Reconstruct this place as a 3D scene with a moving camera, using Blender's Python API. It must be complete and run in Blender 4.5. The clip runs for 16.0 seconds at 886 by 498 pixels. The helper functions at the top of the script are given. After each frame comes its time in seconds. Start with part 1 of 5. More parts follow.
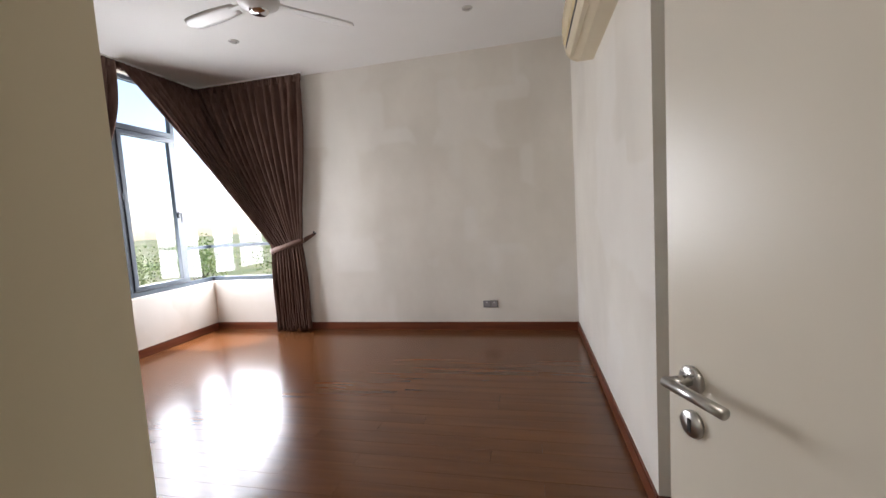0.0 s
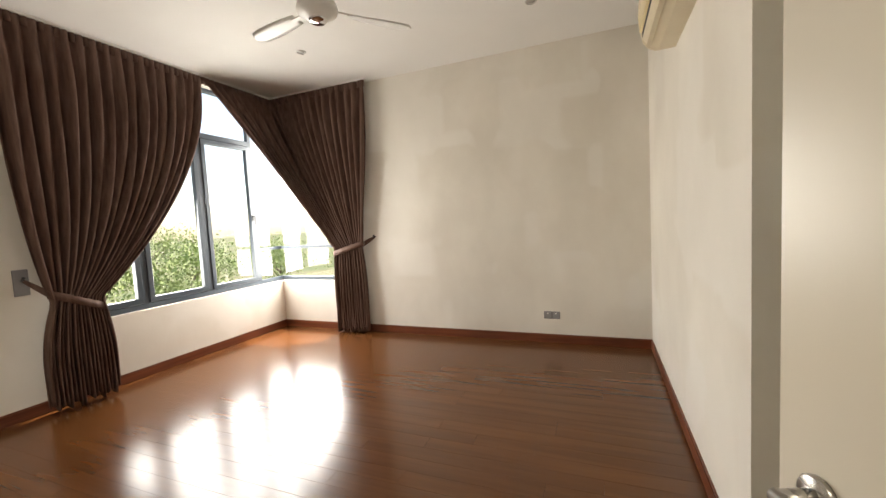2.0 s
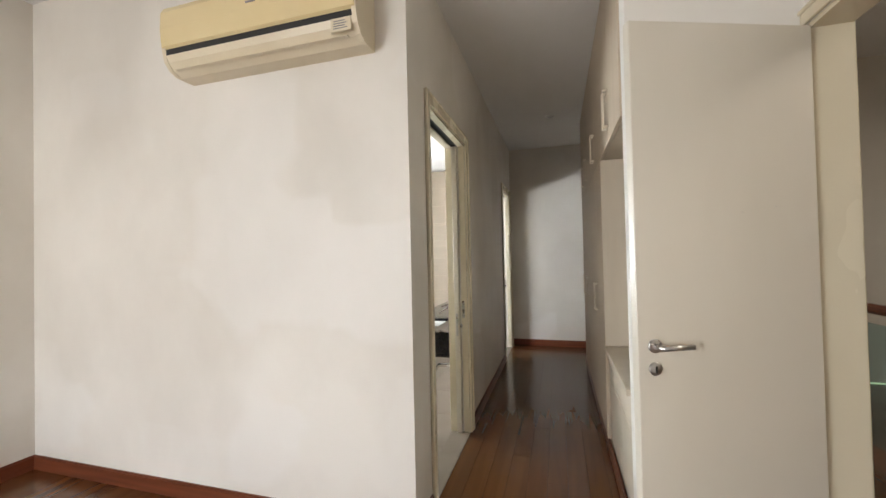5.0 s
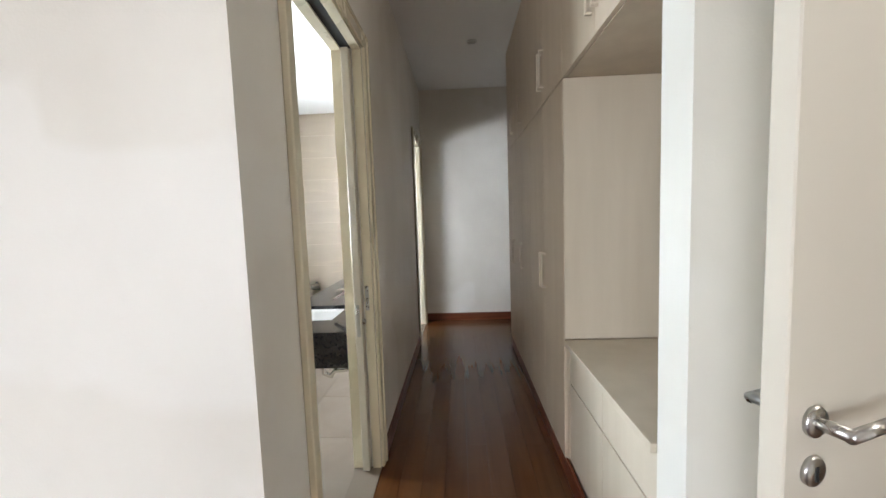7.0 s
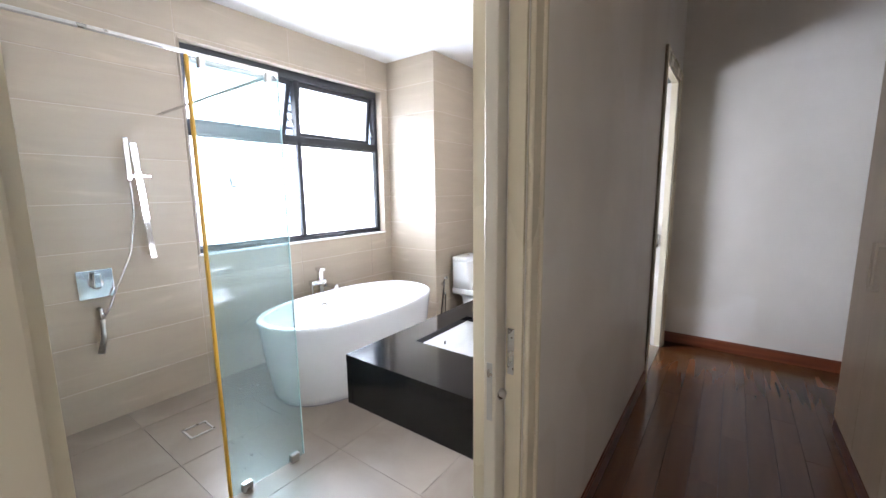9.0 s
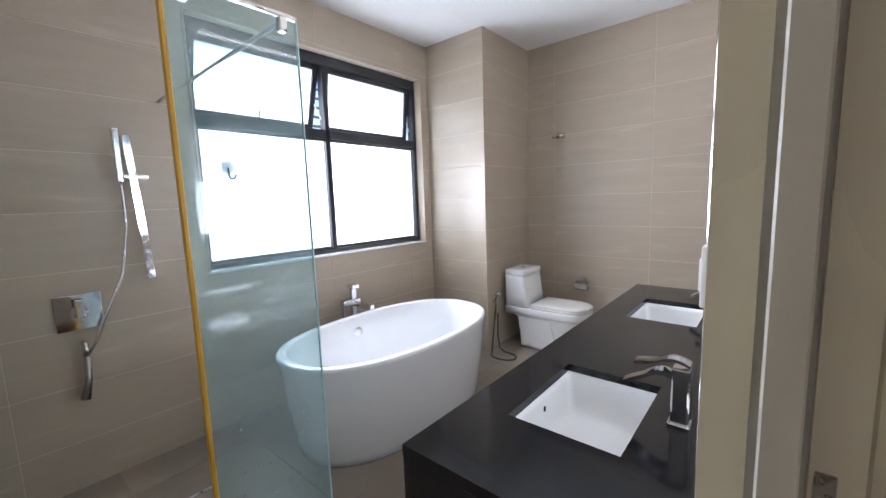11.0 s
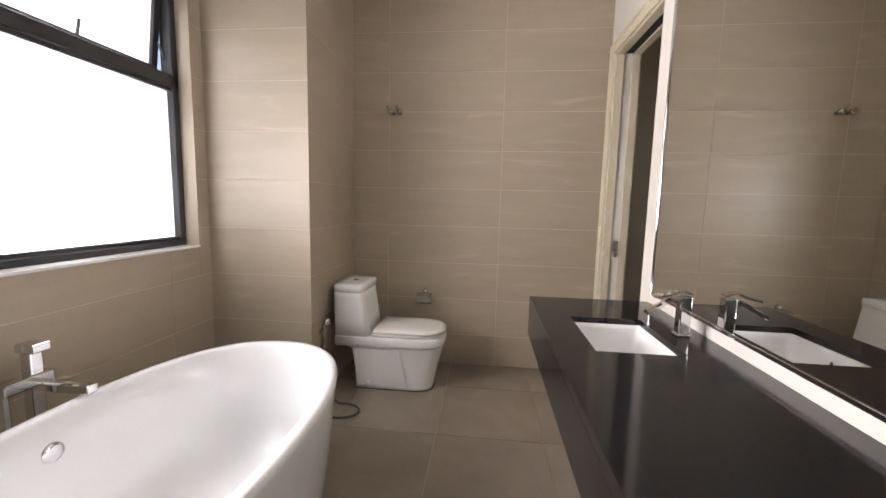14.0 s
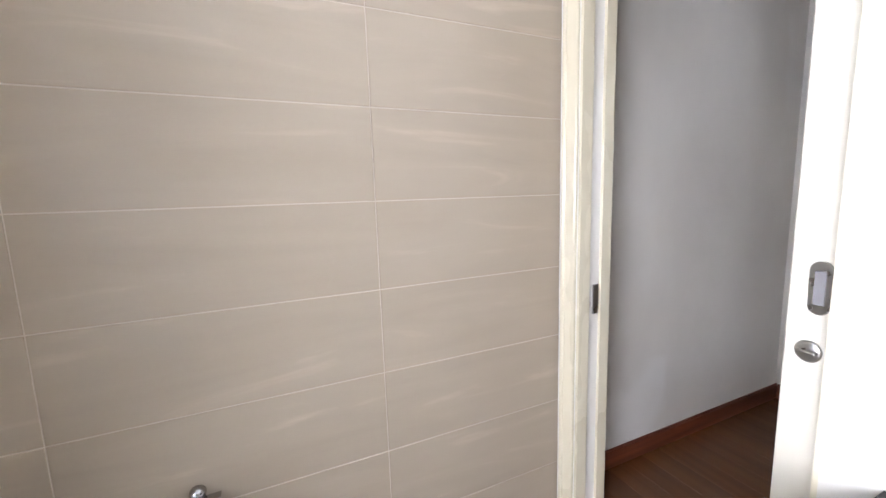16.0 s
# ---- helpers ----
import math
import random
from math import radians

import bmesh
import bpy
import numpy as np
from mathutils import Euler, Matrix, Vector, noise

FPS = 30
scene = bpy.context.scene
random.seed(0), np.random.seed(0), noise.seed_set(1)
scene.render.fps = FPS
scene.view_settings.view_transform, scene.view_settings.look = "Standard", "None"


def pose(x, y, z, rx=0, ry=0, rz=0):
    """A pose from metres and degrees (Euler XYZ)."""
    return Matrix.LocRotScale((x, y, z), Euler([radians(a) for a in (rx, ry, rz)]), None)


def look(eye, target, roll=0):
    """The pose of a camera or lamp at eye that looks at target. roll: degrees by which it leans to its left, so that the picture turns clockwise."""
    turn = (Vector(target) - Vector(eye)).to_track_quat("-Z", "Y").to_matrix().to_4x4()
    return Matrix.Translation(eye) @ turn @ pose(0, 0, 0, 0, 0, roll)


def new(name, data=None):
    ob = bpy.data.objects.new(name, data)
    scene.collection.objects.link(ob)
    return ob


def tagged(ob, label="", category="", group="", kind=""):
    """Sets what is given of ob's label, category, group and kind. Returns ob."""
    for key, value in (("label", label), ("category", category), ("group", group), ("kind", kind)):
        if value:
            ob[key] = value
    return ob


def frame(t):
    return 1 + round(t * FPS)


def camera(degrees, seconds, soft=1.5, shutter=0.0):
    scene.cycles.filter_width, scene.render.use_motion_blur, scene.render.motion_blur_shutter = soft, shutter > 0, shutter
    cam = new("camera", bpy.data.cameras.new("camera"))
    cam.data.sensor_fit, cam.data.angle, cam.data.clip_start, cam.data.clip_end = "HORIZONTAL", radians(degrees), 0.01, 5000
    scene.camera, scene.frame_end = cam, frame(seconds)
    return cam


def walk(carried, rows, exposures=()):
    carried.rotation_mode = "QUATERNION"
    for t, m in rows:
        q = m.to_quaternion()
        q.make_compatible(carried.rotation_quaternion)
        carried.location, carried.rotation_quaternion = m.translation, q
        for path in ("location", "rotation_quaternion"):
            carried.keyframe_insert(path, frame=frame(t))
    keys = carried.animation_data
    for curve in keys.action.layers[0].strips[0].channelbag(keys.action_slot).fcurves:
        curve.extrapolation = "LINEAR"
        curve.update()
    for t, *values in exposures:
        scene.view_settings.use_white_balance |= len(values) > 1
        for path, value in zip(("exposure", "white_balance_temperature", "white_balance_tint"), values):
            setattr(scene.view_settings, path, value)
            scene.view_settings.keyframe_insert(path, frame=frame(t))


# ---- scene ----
cam = camera(97.1, 16.0)
PATH = [
    (0, (2.596, 0.234, 1.428), (0.651, -0.201, 1.264), -3.5),
    (0.5, (2.64, 0.34, 1.452), (0.774, -0.362, 1.309), -2.4),
    (1, (2.658, 0.413, 1.478), (0.84, -0.415, 1.374), -1.8),
    (1.5, (2.663, 0.393, 1.485), (0.837, -0.419, 1.391), -2.85),
    (2, (2.43, 0.264, 1.478), (0.58, -0.481, 1.334), -3.1),
    (2.5, (2.115, 0.117, 1.493), (0.216, -0.487, 1.322), -2.7),
    (3, (1.806, -0.088, 1.544), (-0.176, -0.307, 1.392), -3.2),
    (3.5, (1.505, -0.331, 1.582), (-0.457, 0.042, 1.474), -2.4),
    (4, (1.37, -0.639, 1.492), (-0.22, 0.575, 1.493), -2.3),
    (4.2, (1.385, -0.806, 1.479), (0.054, 0.686, 1.501), -1.0),
    (5, (1.476, -1.125, 1.458), (0.913, 0.794, 1.492), -1.3),
    (5.2, (1.471, -1.17, 1.456), (1.023, 0.778, 1.479), -1.4),
    (7.3, (1.224, 0.145, 1.456), (1.137, 2.135, 1.276), -2.0),
    (7.7, (1.216, 0.473, 1.453), (1.105, 2.462, 1.272), -2.2),
    (8, (1.222, 0.667, 1.458), (0.993, 2.644, 1.258), -2.5),
    (8.5, (1.263, 0.933, 1.452), (0.605, 2.806, 1.207), -1.8),
    (9, (1.201, 1.046, 1.473), (0.025, 2.637, 1.179), -0.7),
    (9.2, (1.166, 1.1, 1.475), (-0.223, 2.506, 1.168), -0.8),
    (11.5, (0.389, 1.454, 1.397), (-0.780, 3.066, 1.205), -3.3),
    (12, (0.060, 1.491, 1.382), (-0.539, 3.389, 1.191), -3.2),
    (12.5, (-0.245, 1.535, 1.375), (-0.146, 3.53, 1.27), -2.7),
    (13, (-0.35, 1.525, 1.395), (-0.14, 3.51, 1.265), -1.0),
    (13.5, (-0.29, 1.728, 1.335), (-0.348, 3.72, 1.158), 0.5),
    (14, (-0.28, 2.079, 1.306), (-0.491, 4.054, 1.073), 1.3),
    (14.5, (-0.334, 2.539, 1.309), (-0.56, 4.508, 1.039), 0.5),
    (15, (-0.384, 3.005, 1.292), (-0.572, 4.989, 1.125), 0.1),
    (15.4, (-0.497, 3.381, 1.407), (-0.395, 5.361, 1.149), -1.1),
    (15.5, (-0.51, 3.47, 1.417), (-0.314, 5.442, 1.15), -1.9),
    (15.8, (-0.506, 3.736, 1.452), (0.019, 5.644, 1.161), -1.5),
    (16, (-0.5, 3.912, 1.43), (0.314, 5.718, 1.156), -1.8),
]
EXPOSURES = [(0, 1.15, 6500, 16), (1.5, 1.25, 6700, 14), (2.2, 1.45, 7900, 12), (3, 1.38, 7900, 14), (4.2, 1.6, 7100, 14), (5.2, 1.57, 6700, 14), (7.3, 1.9, 6250, 13),
             (8, 2.03, 6700, 22), (9.2, 1.75, 6000, 20), (11.3, 0.66, 6100, 21), (12.5, 0.21, 6900, 22), (13.5, 0.4, 7300, 25), (14.5, 0.62, 7300, 25), (15.4, 0.97, 7100, 22), (16, 1.43, 6200, 21)]
walk(cam, [(t, look(eye, target, roll)) for t, eye, target, roll in PATH], EXPOSURES)

# ---- world, sun, daylight and landing fill ----
world = bpy.data.worlds.new("sky")
scene.world = world
world.use_nodes = True
wn = world.node_tree.nodes
sky = wn.new("ShaderNodeTexSky")
sky.sky_type = "NISHITA"
sky.sun_disc = False
sky.sun_elevation = radians(71)
sky.sun_rotation = radians(257)
world.node_tree.links.new(sky.outputs[0], wn["Background"].inputs[0])
wn["Background"].inputs[1].default_value = 0.15

sun_data = bpy.data.lights.new("sun", "SUN")
sun_data.energy = 4.0
sun_data.angle = radians(0.5)
sun_data.color = (1.0, 0.95, 0.86)
sun = new("sun", sun_data)
sun.matrix_world = look((-4.2, -1.0, 13), (0, 0, 0))


def rect_light(name, size_x, size_y, m, watts, colour=(0.93, 0.97, 1.0), spread=170):
    data = bpy.data.lights.new(name, "AREA")
    data.shape = "RECTANGLE"
    data.size, data.size_y = size_x, size_y
    data.energy = watts
    data.color = colour
    data.spread = radians(spread)
    ob = new(name, data)
    ob.matrix_world = m
    return ob


BATH_SKY = (0.88, 0.945, 1.0)
rect_light("bedroom_daylight", 1.7, 1.6, look((-0.8, -4.33, 1.6), (-0.9, 0, 1.1)), 52)
rect_light("corner_front_daylight", 0.42, 2.3, look((-1.99, -4.33, 1.95), (-1.99, 0, 1.95)), 30)
rect_light("corner_daylight", 0.75, 2.1, look((-2.25, -3.78, 1.8), (0, -3.78, 1.8)), 46)
rect_light("bath_daylight", 1.4, 0.6, look((-2.04, 3.05, 1.42), (0, 3.05, 1.42)), 26, BATH_SKY, 125)
rect_light("bath_sky", 1.8, 1.35, look((-2.45, 3.12, 1.66), (0, 3.12, 1.5)), 44, BATH_SKY)
# added fill under the landing ceiling; no window or lamp stands there
rect_light("landing_fill", 1.2, 1.2, look((4.2, 0.5, 3.4), (4.2, 0.5, 0)), 12, (1.0, 0.95, 0.85))


# ---- materials ----
def material(name, colour, rough=0.6, metal=0.0, spec=0.5):
    m = bpy.data.materials.new(name)
    m.use_nodes = True
    b = m.node_tree.nodes["Principled BSDF"]
    b.inputs["Base Color"].default_value = (*colour, 1)
    b.inputs["Roughness"].default_value = rough
    b.inputs["Metallic"].default_value = metal
    b.inputs["Specular IOR Level"].default_value = spec
    return m


def grain(m, colour_a, colour_b, scale=(3, 3, 3), detail=6, bump=0.05, rough=None, coords="Object", contrast=(0.35, 0.65), bump_scale=40.0, dist=0.01):
    """Two scales of variation: a slow mottle in the colour and a fine relief."""
    t = m.node_tree
    n, l = t.nodes, t.links
    b = n["Principled BSDF"]
    tc = n.new("ShaderNodeTexCoord")
    mp = n.new("ShaderNodeMapping")
    mp.inputs["Scale"].default_value = scale
    l.new(tc.outputs[coords], mp.inputs[0])
    tex = n.new("ShaderNodeTexNoise")
    tex.inputs["Scale"].default_value = 1.0
    tex.inputs["Detail"].default_value = detail
    l.new(mp.outputs[0], tex.inputs["Vector"])
    ramp = n.new("ShaderNodeValToRGB")
    ramp.color_ramp.elements[0].position, ramp.color_ramp.elements[1].position = contrast
    ramp.color_ramp.elements[0].color = (*colour_a, 1)
    ramp.color_ramp.elements[1].color = (*colour_b, 1)
    l.new(tex.outputs["Fac"], ramp.inputs[0])
    l.new(ramp.outputs[0], b.inputs["Base Color"])
    if bump:
        fine = n.new("ShaderNodeTexNoise")
        fine.inputs["Scale"].default_value = bump_scale
        fine.inputs["Detail"].default_value = 4
        l.new(tc.outputs[coords], fine.inputs["Vector"])
        bp = n.new("ShaderNodeBump")
        bp.inputs["Strength"].default_value = bump
        bp.inputs["Distance"].default_value = dist
        l.new(fine.outputs["Fac"], bp.inputs["Height"])
        l.new(bp.outputs[0], b.inputs["Normal"])
    if rough:
        mr = n.new("ShaderNodeMapRange")
        mr.inputs["To Min"].default_value, mr.inputs["To Max"].default_value = rough
        l.new(tex.outputs["Fac"], mr.inputs["Value"])
        l.new(mr.outputs[0], b.inputs["Roughness"])
    return m


def plank_wood(name, dark, light, along=(14, 0.9, 14), rough=(0.15, 0.25), random_mix=0.2):
    """Lacquered wood, grain along y, each board a little different."""
    m = material(name, dark, 0.2)
    t = m.node_tree
    n, l = t.nodes, t.links
    b = n["Principled BSDF"]
    tc, mp, info = n.new("ShaderNodeTexCoord"), n.new("ShaderNodeMapping"), n.new("ShaderNodeObjectInfo")
    mp.inputs["Scale"].default_value = along
    comb = n.new("ShaderNodeCombineXYZ")
    mul = n.new("ShaderNodeMath")
    mul.operation = "MULTIPLY"
    mul.inputs[1].default_value = 37.0
    l.new(info.outputs["Random"], mul.inputs[0])
    for k in range(3):
        l.new(mul.outputs[0], comb.inputs[k])
    l.new(comb.outputs[0], mp.inputs["Location"])
    l.new(tc.outputs["Object"], mp.inputs[0])
    tex = n.new("ShaderNodeTexNoise")
    tex.inputs["Scale"].default_value, tex.inputs["Detail"].default_value = 1.0, 8
    tex.inputs["Distortion"].default_value = 0.6
    l.new(mp.outputs[0], tex.inputs["Vector"])
    add = n.new("ShaderNodeMath")
    add.operation = "MULTIPLY_ADD"
    add.inputs[1].default_value = random_mix
    l.new(info.outputs["Random"], add.inputs[0])
    l.new(tex.outputs["Fac"], add.inputs[2])
    ramp = n.new("ShaderNodeValToRGB")
    ramp.color_ramp.elements[0].position, ramp.color_ramp.elements[1].position = 0.35, 1.0
    ramp.color_ramp.elements[0].color, ramp.color_ramp.elements[1].color = (*dark, 1), (*light, 1)
    l.new(add.outputs[0], ramp.inputs[0])
    l.new(ramp.outputs[0], b.inputs["Base Color"])
    mr = n.new("ShaderNodeMapRange")
    mr.inputs["To Min"].default_value, mr.inputs["To Max"].default_value = rough
    l.new(tex.outputs["Fac"], mr.inputs["Value"])
    l.new(mr.outputs[0], b.inputs["Roughness"])
    return m


def stone_tile(name, dark, light, rough=(0.28, 0.42), stretch=(1.6, 10, 1.6)):
    """Porcelain tile with soft veins lying level, each tile cut from another place."""
    m = material(name, dark, 0.35)
    t = m.node_tree
    n, l = t.nodes, t.links
    b = n["Principled BSDF"]
    tc, mp, info = n.new("ShaderNodeTexCoord"), n.new("ShaderNodeMapping"), n.new("ShaderNodeObjectInfo")
    mp.inputs["Scale"].default_value = stretch
    comb, mul = n.new("ShaderNodeCombineXYZ"), n.new("ShaderNodeMath")
    mul.operation = "MULTIPLY"
    mul.inputs[1].default_value = 53.0
    l.new(info.outputs["Random"], mul.inputs[0])
    for k in range(3):
        l.new(mul.outputs[0], comb.inputs[k])
    l.new(comb.outputs[0], mp.inputs["Location"])
    l.new(tc.outputs["Object"], mp.inputs[0])
    tex = n.new("ShaderNodeTexNoise")
    tex.inputs["Scale"].default_value, tex.inputs["Detail"].default_value = 1.0, 7
    tex.inputs["Distortion"].default_value = 0.8
    l.new(mp.outputs[0], tex.inputs["Vector"])
    ramp = n.new("ShaderNodeValToRGB")
    e = ramp.color_ramp.elements
    e[0].position, e[1].position = 0.28, 0.62
    e[0].color, e[1].color = (*dark, 1), (*light, 1)
    top = e.new(0.78)
    top.color = (*[min(0.9, c * 1.2) for c in light], 1)
    l.new(tex.outputs["Fac"], ramp.inputs[0])
    l.new(ramp.outputs[0], b.inputs["Base Color"])
    mr = n.new("ShaderNodeMapRange")
    mr.inputs["To Min"].default_value, mr.inputs["To Max"].default_value = rough
    l.new(tex.outputs["Fac"], mr.inputs["Value"])
    l.new(mr.outputs[0], b.inputs["Roughness"])
    return m


def glass(name, tint=(1, 1, 1), rough=0.0, mirrorness=0.12):
    m = bpy.data.materials.new(name)
    m.use_nodes = True
    n, l = m.node_tree.nodes, m.node_tree.links
    n.remove(n["Principled BSDF"])
    tr, gl, mix, lw = n.new("ShaderNodeBsdfTransparent"), n.new("ShaderNodeBsdfGlossy"), n.new("ShaderNodeMixShader"), n.new("ShaderNodeLayerWeight")
    pw, ad = n.new("ShaderNodeMath"), n.new("ShaderNodeMath")
    pw.operation, ad.operation = "POWER", "MULTIPLY_ADD"
    pw.inputs[1].default_value = 4.0
    ad.inputs[1].default_value, ad.inputs[2].default_value = 0.55, 0.035
    tr.inputs[0].default_value = (*tint, 1)
    gl.inputs["Roughness"].default_value = rough
    l.new(lw.outputs["Facing"], pw.inputs[0])
    l.new(pw.outputs[0], ad.inputs[0])
    l.new(ad.outputs[0], mix.inputs[0])
    l.new(tr.outputs[0], mix.inputs[1])
    l.new(gl.outputs[0], mix.inputs[2])
    l.new(mix.outputs[0], n["Material Output"].inputs[0])
    return m


wall_paint = grain(material("white_wall_paint", (0.78, 0.75, 0.71), 0.55), (0.69, 0.648, 0.577), (0.82, 0.782, 0.71), (1.1, 1.1, 0.8), 5, 0.06, (0.38, 0.62), bump_scale=140)
# patched repainting: squarish lighter areas with soft borders
pn, pk = wall_paint.node_tree.nodes, wall_paint.node_tree.links
ptc, pvo, pmr, pmx = pn.new("ShaderNodeTexCoord"), pn.new("ShaderNodeTexVoronoi"), pn.new("ShaderNodeMapRange"), pn.new("ShaderNodeMix")
pvo.feature, pvo.distance = "SMOOTH_F1", "CHEBYCHEV"
pvo.inputs["Scale"].default_value, pvo.inputs["Smoothness"].default_value = 1.7, 0.4
pmr.inputs["From Min"].default_value, pmr.inputs["From Max"].default_value = 0.5, 0.75
pmr.inputs["To Max"].default_value = 0.34
pmx.data_type = "RGBA"
pmx.inputs[7].default_value = (0.86, 0.84, 0.80, 1)
base_link = pn["Principled BSDF"].inputs["Base Color"].links[0].from_socket
pk.new(ptc.outputs["Object"], pvo.inputs["Vector"])
psep = pn.new("ShaderNodeSeparateColor")
pk.new(pvo.outputs["Color"], psep.inputs[0])
pk.new(psep.outputs[0], pmr.inputs["Value"])
pk.new(pmr.outputs[0], pmx.inputs[0])
pk.new(base_link, pmx.inputs[6])
pk.new(pmx.outputs[2], pn["Principled BSDF"].inputs["Base Color"])
ceiling_paint = grain(material("white_ceiling_paint", (0.8, 0.79, 0.77), 0.8), (0.78, 0.77, 0.75), (0.82, 0.81, 0.79), (0.8, 0.8, 0.8), 3, 0.03, bump_scale=160)
cream_paint = grain(material("cream_gloss_paint", (0.72, 0.66, 0.53), 0.3), (0.715, 0.64, 0.475), (0.76, 0.69, 0.525), (2, 2, 1), 4, 0.03, (0.2, 0.34), bump_scale=60)
door_paint = grain(material("cream_door_paint", (0.70, 0.65, 0.55), 0.3), (0.68, 0.63, 0.53), (0.73, 0.68, 0.58), (2, 2, 0.7), 4, 0.02, (0.29, 0.35), bump_scale=35, dist=0.004)
floor_wood = plank_wood("lacquered_merbau_floor", (0.098, 0.034, 0.0105), (0.152, 0.059, 0.019), random_mix=0.09, rough=(0.20, 0.215))
base_wood = grain(material("red_brown_skirting_wood", (0.15, 0.04, 0.018), 0.3), (0.11, 0.028, 0.012), (0.19, 0.055, 0.025), (1.5, 1.5, 30), 6, 0.03)
grout = material("pale_grout", (0.60, 0.525, 0.435), 0.9)
wall_tile = stone_tile("beige_veined_porcelain", (0.415, 0.345, 0.262), (0.447, 0.374, 0.286))
floor_tile = stone_tile("greige_floor_porcelain", (0.215, 0.172, 0.132), (0.28, 0.23, 0.18), (0.3, 0.45), (2.5, 2.5, 2.5))
laminate = grain(material("cream_laminate", (0.62, 0.55, 0.46), 0.45), (0.52, 0.42, 0.308), (0.575, 0.475, 0.358), (9, 9, 0.8), 6, 0.02, (0.38, 0.5))
laminate_light = grain(material("pale_laminate", (0.70, 0.65, 0.57), 0.45), (0.585, 0.502, 0.39), (0.635, 0.552, 0.438), (9, 9, 0.8), 6, 0.02, (0.38, 0.5))
black_granite = grain(material("black_granite", (0.011, 0.011, 0.013), 0.1, 0.0, 0.42), (0.009, 0.009, 0.0105), (0.0125, 0.0125, 0.0145), (60, 60, 60), 6, 0.0, (0.07, 0.12))
ceramic = grain(material("white_glazed_ceramic", (0.82, 0.82, 0.80), 0.08), (0.81, 0.81, 0.79), (0.84, 0.84, 0.825), (3, 3, 3), 3, 0.0, (0.05, 0.11))
seat_plastic = material("off_white_seat_plastic", (0.79, 0.775, 0.71), 0.22)
acrylic = grain(material("white_bath_acrylic", (0.74, 0.75, 0.75), 0.12), (0.73, 0.74, 0.74), (0.77, 0.775, 0.775), (2, 2, 2), 3, 0.0, (0.08, 0.16))
chrome = grain(material("chrome", (0.72, 0.72, 0.73), 0.08, 1.0), (0.68, 0.68, 0.69), (0.76, 0.76, 0.77), (8, 8, 8), 3, 0.0, (0.04, 0.12))
# chrome with the dim room it reflects put into a darker base colour
dark_chrome = grain(material("chrome_dark_reflections", (0.5, 0.49, 0.48), 0.14, 1.0), (0.44, 0.43, 0.42), (0.56, 0.55, 0.54), (12, 12, 12), 3, 0.0, (0.08, 0.2))
satin_steel = grain(material("satin_steel", (0.52, 0.51, 0.49), 0.3, 1.0), (0.48, 0.47, 0.45), (0.56, 0.55, 0.53), (20, 20, 20), 3, 0.02, (0.22, 0.36))
mirror_silver = material("mirror_silver", (0.80, 0.80, 0.78), 0.01, 1.0)
alu_black = grain(material("dark_bronze_aluminium", (0.035, 0.037, 0.042), 0.38), (0.030, 0.032, 0.037), (0.042, 0.044, 0.05), (5, 5, 5), 3, 0.02)
alu_blue = grain(material("slate_grey_aluminium", (0.055, 0.075, 0.095), 0.38), (0.05, 0.068, 0.087), (0.062, 0.083, 0.105), (5, 5, 5), 3, 0.02)
clear_glass = glass("clear_glass")
green_glass = glass("green_tinted_glass", (0.80, 0.91, 0.91))
# an uneven pale blue haze on the shower glass, plus dried water spots
gn, gk = green_glass.node_tree.nodes, green_glass.node_tree.links
g_out = gn["Material Output"]
g_old = g_out.inputs[0].links[0].from_socket
g_tc, g_big, g_spot, g_ramp, g_ramp2 = gn.new("ShaderNodeTexCoord"), gn.new("ShaderNodeTexNoise"), gn.new("ShaderNodeTexNoise"), gn.new("ShaderNodeMapRange"), gn.new("ShaderNodeMapRange")
g_big.inputs["Scale"].default_value, g_spot.inputs["Scale"].default_value = 2.5, 60.0
g_ramp.inputs["From Min"].default_value, g_ramp.inputs["From Max"].default_value = 0.35, 0.75
g_ramp.inputs["To Min"].default_value, g_ramp.inputs["To Max"].default_value = 0.09, 0.19
g_ramp2.inputs["From Min"].default_value, g_ramp2.inputs["From Max"].default_value = 0.66, 0.72
g_ramp2.inputs["To Min"].default_value, g_ramp2.inputs["To Max"].default_value = 0.0, 0.16
g_sum, g_haze, g_mix = gn.new("ShaderNodeMath"), gn.new("ShaderNodeBsdfDiffuse"), gn.new("ShaderNodeMixShader")
g_haze.inputs[0].default_value = (0.70, 0.82, 0.87, 1)
for tex, rng in ((g_big, g_ramp), (g_spot, g_ramp2)):
    gk.new(g_tc.outputs["Object"], tex.inputs["Vector"])
    gk.new(tex.outputs["Fac"], rng.inputs["Value"])
gk.new(g_ramp.outputs[0], g_sum.inputs[0])
gk.new(g_ramp2.outputs[0], g_sum.inputs[1])
gk.new(g_sum.outputs[0], g_mix.inputs[0])
gk.new(g_old, g_mix.inputs[1])
gk.new(g_haze.outputs[0], g_mix.inputs[2])
gk.new(g_mix.outputs[0], g_out.inputs[0])
frosted = bpy.data.materials.new("frosted_glass")
frosted.use_nodes = True
fn, fl = frosted.node_tree.nodes, frosted.node_tree.links
fn.remove(fn["Principled BSDF"])
f_tl, f_gl, f_mix = fn.new("ShaderNodeBsdfTranslucent"), fn.new("ShaderNodeBsdfGlossy"), fn.new("ShaderNodeMixShader")
f_tl.inputs[0].default_value = (0.92, 0.95, 0.96, 1)
f_gl.inputs["Roughness"].default_value = 0.25
f_mix.inputs[0].default_value = 0.06
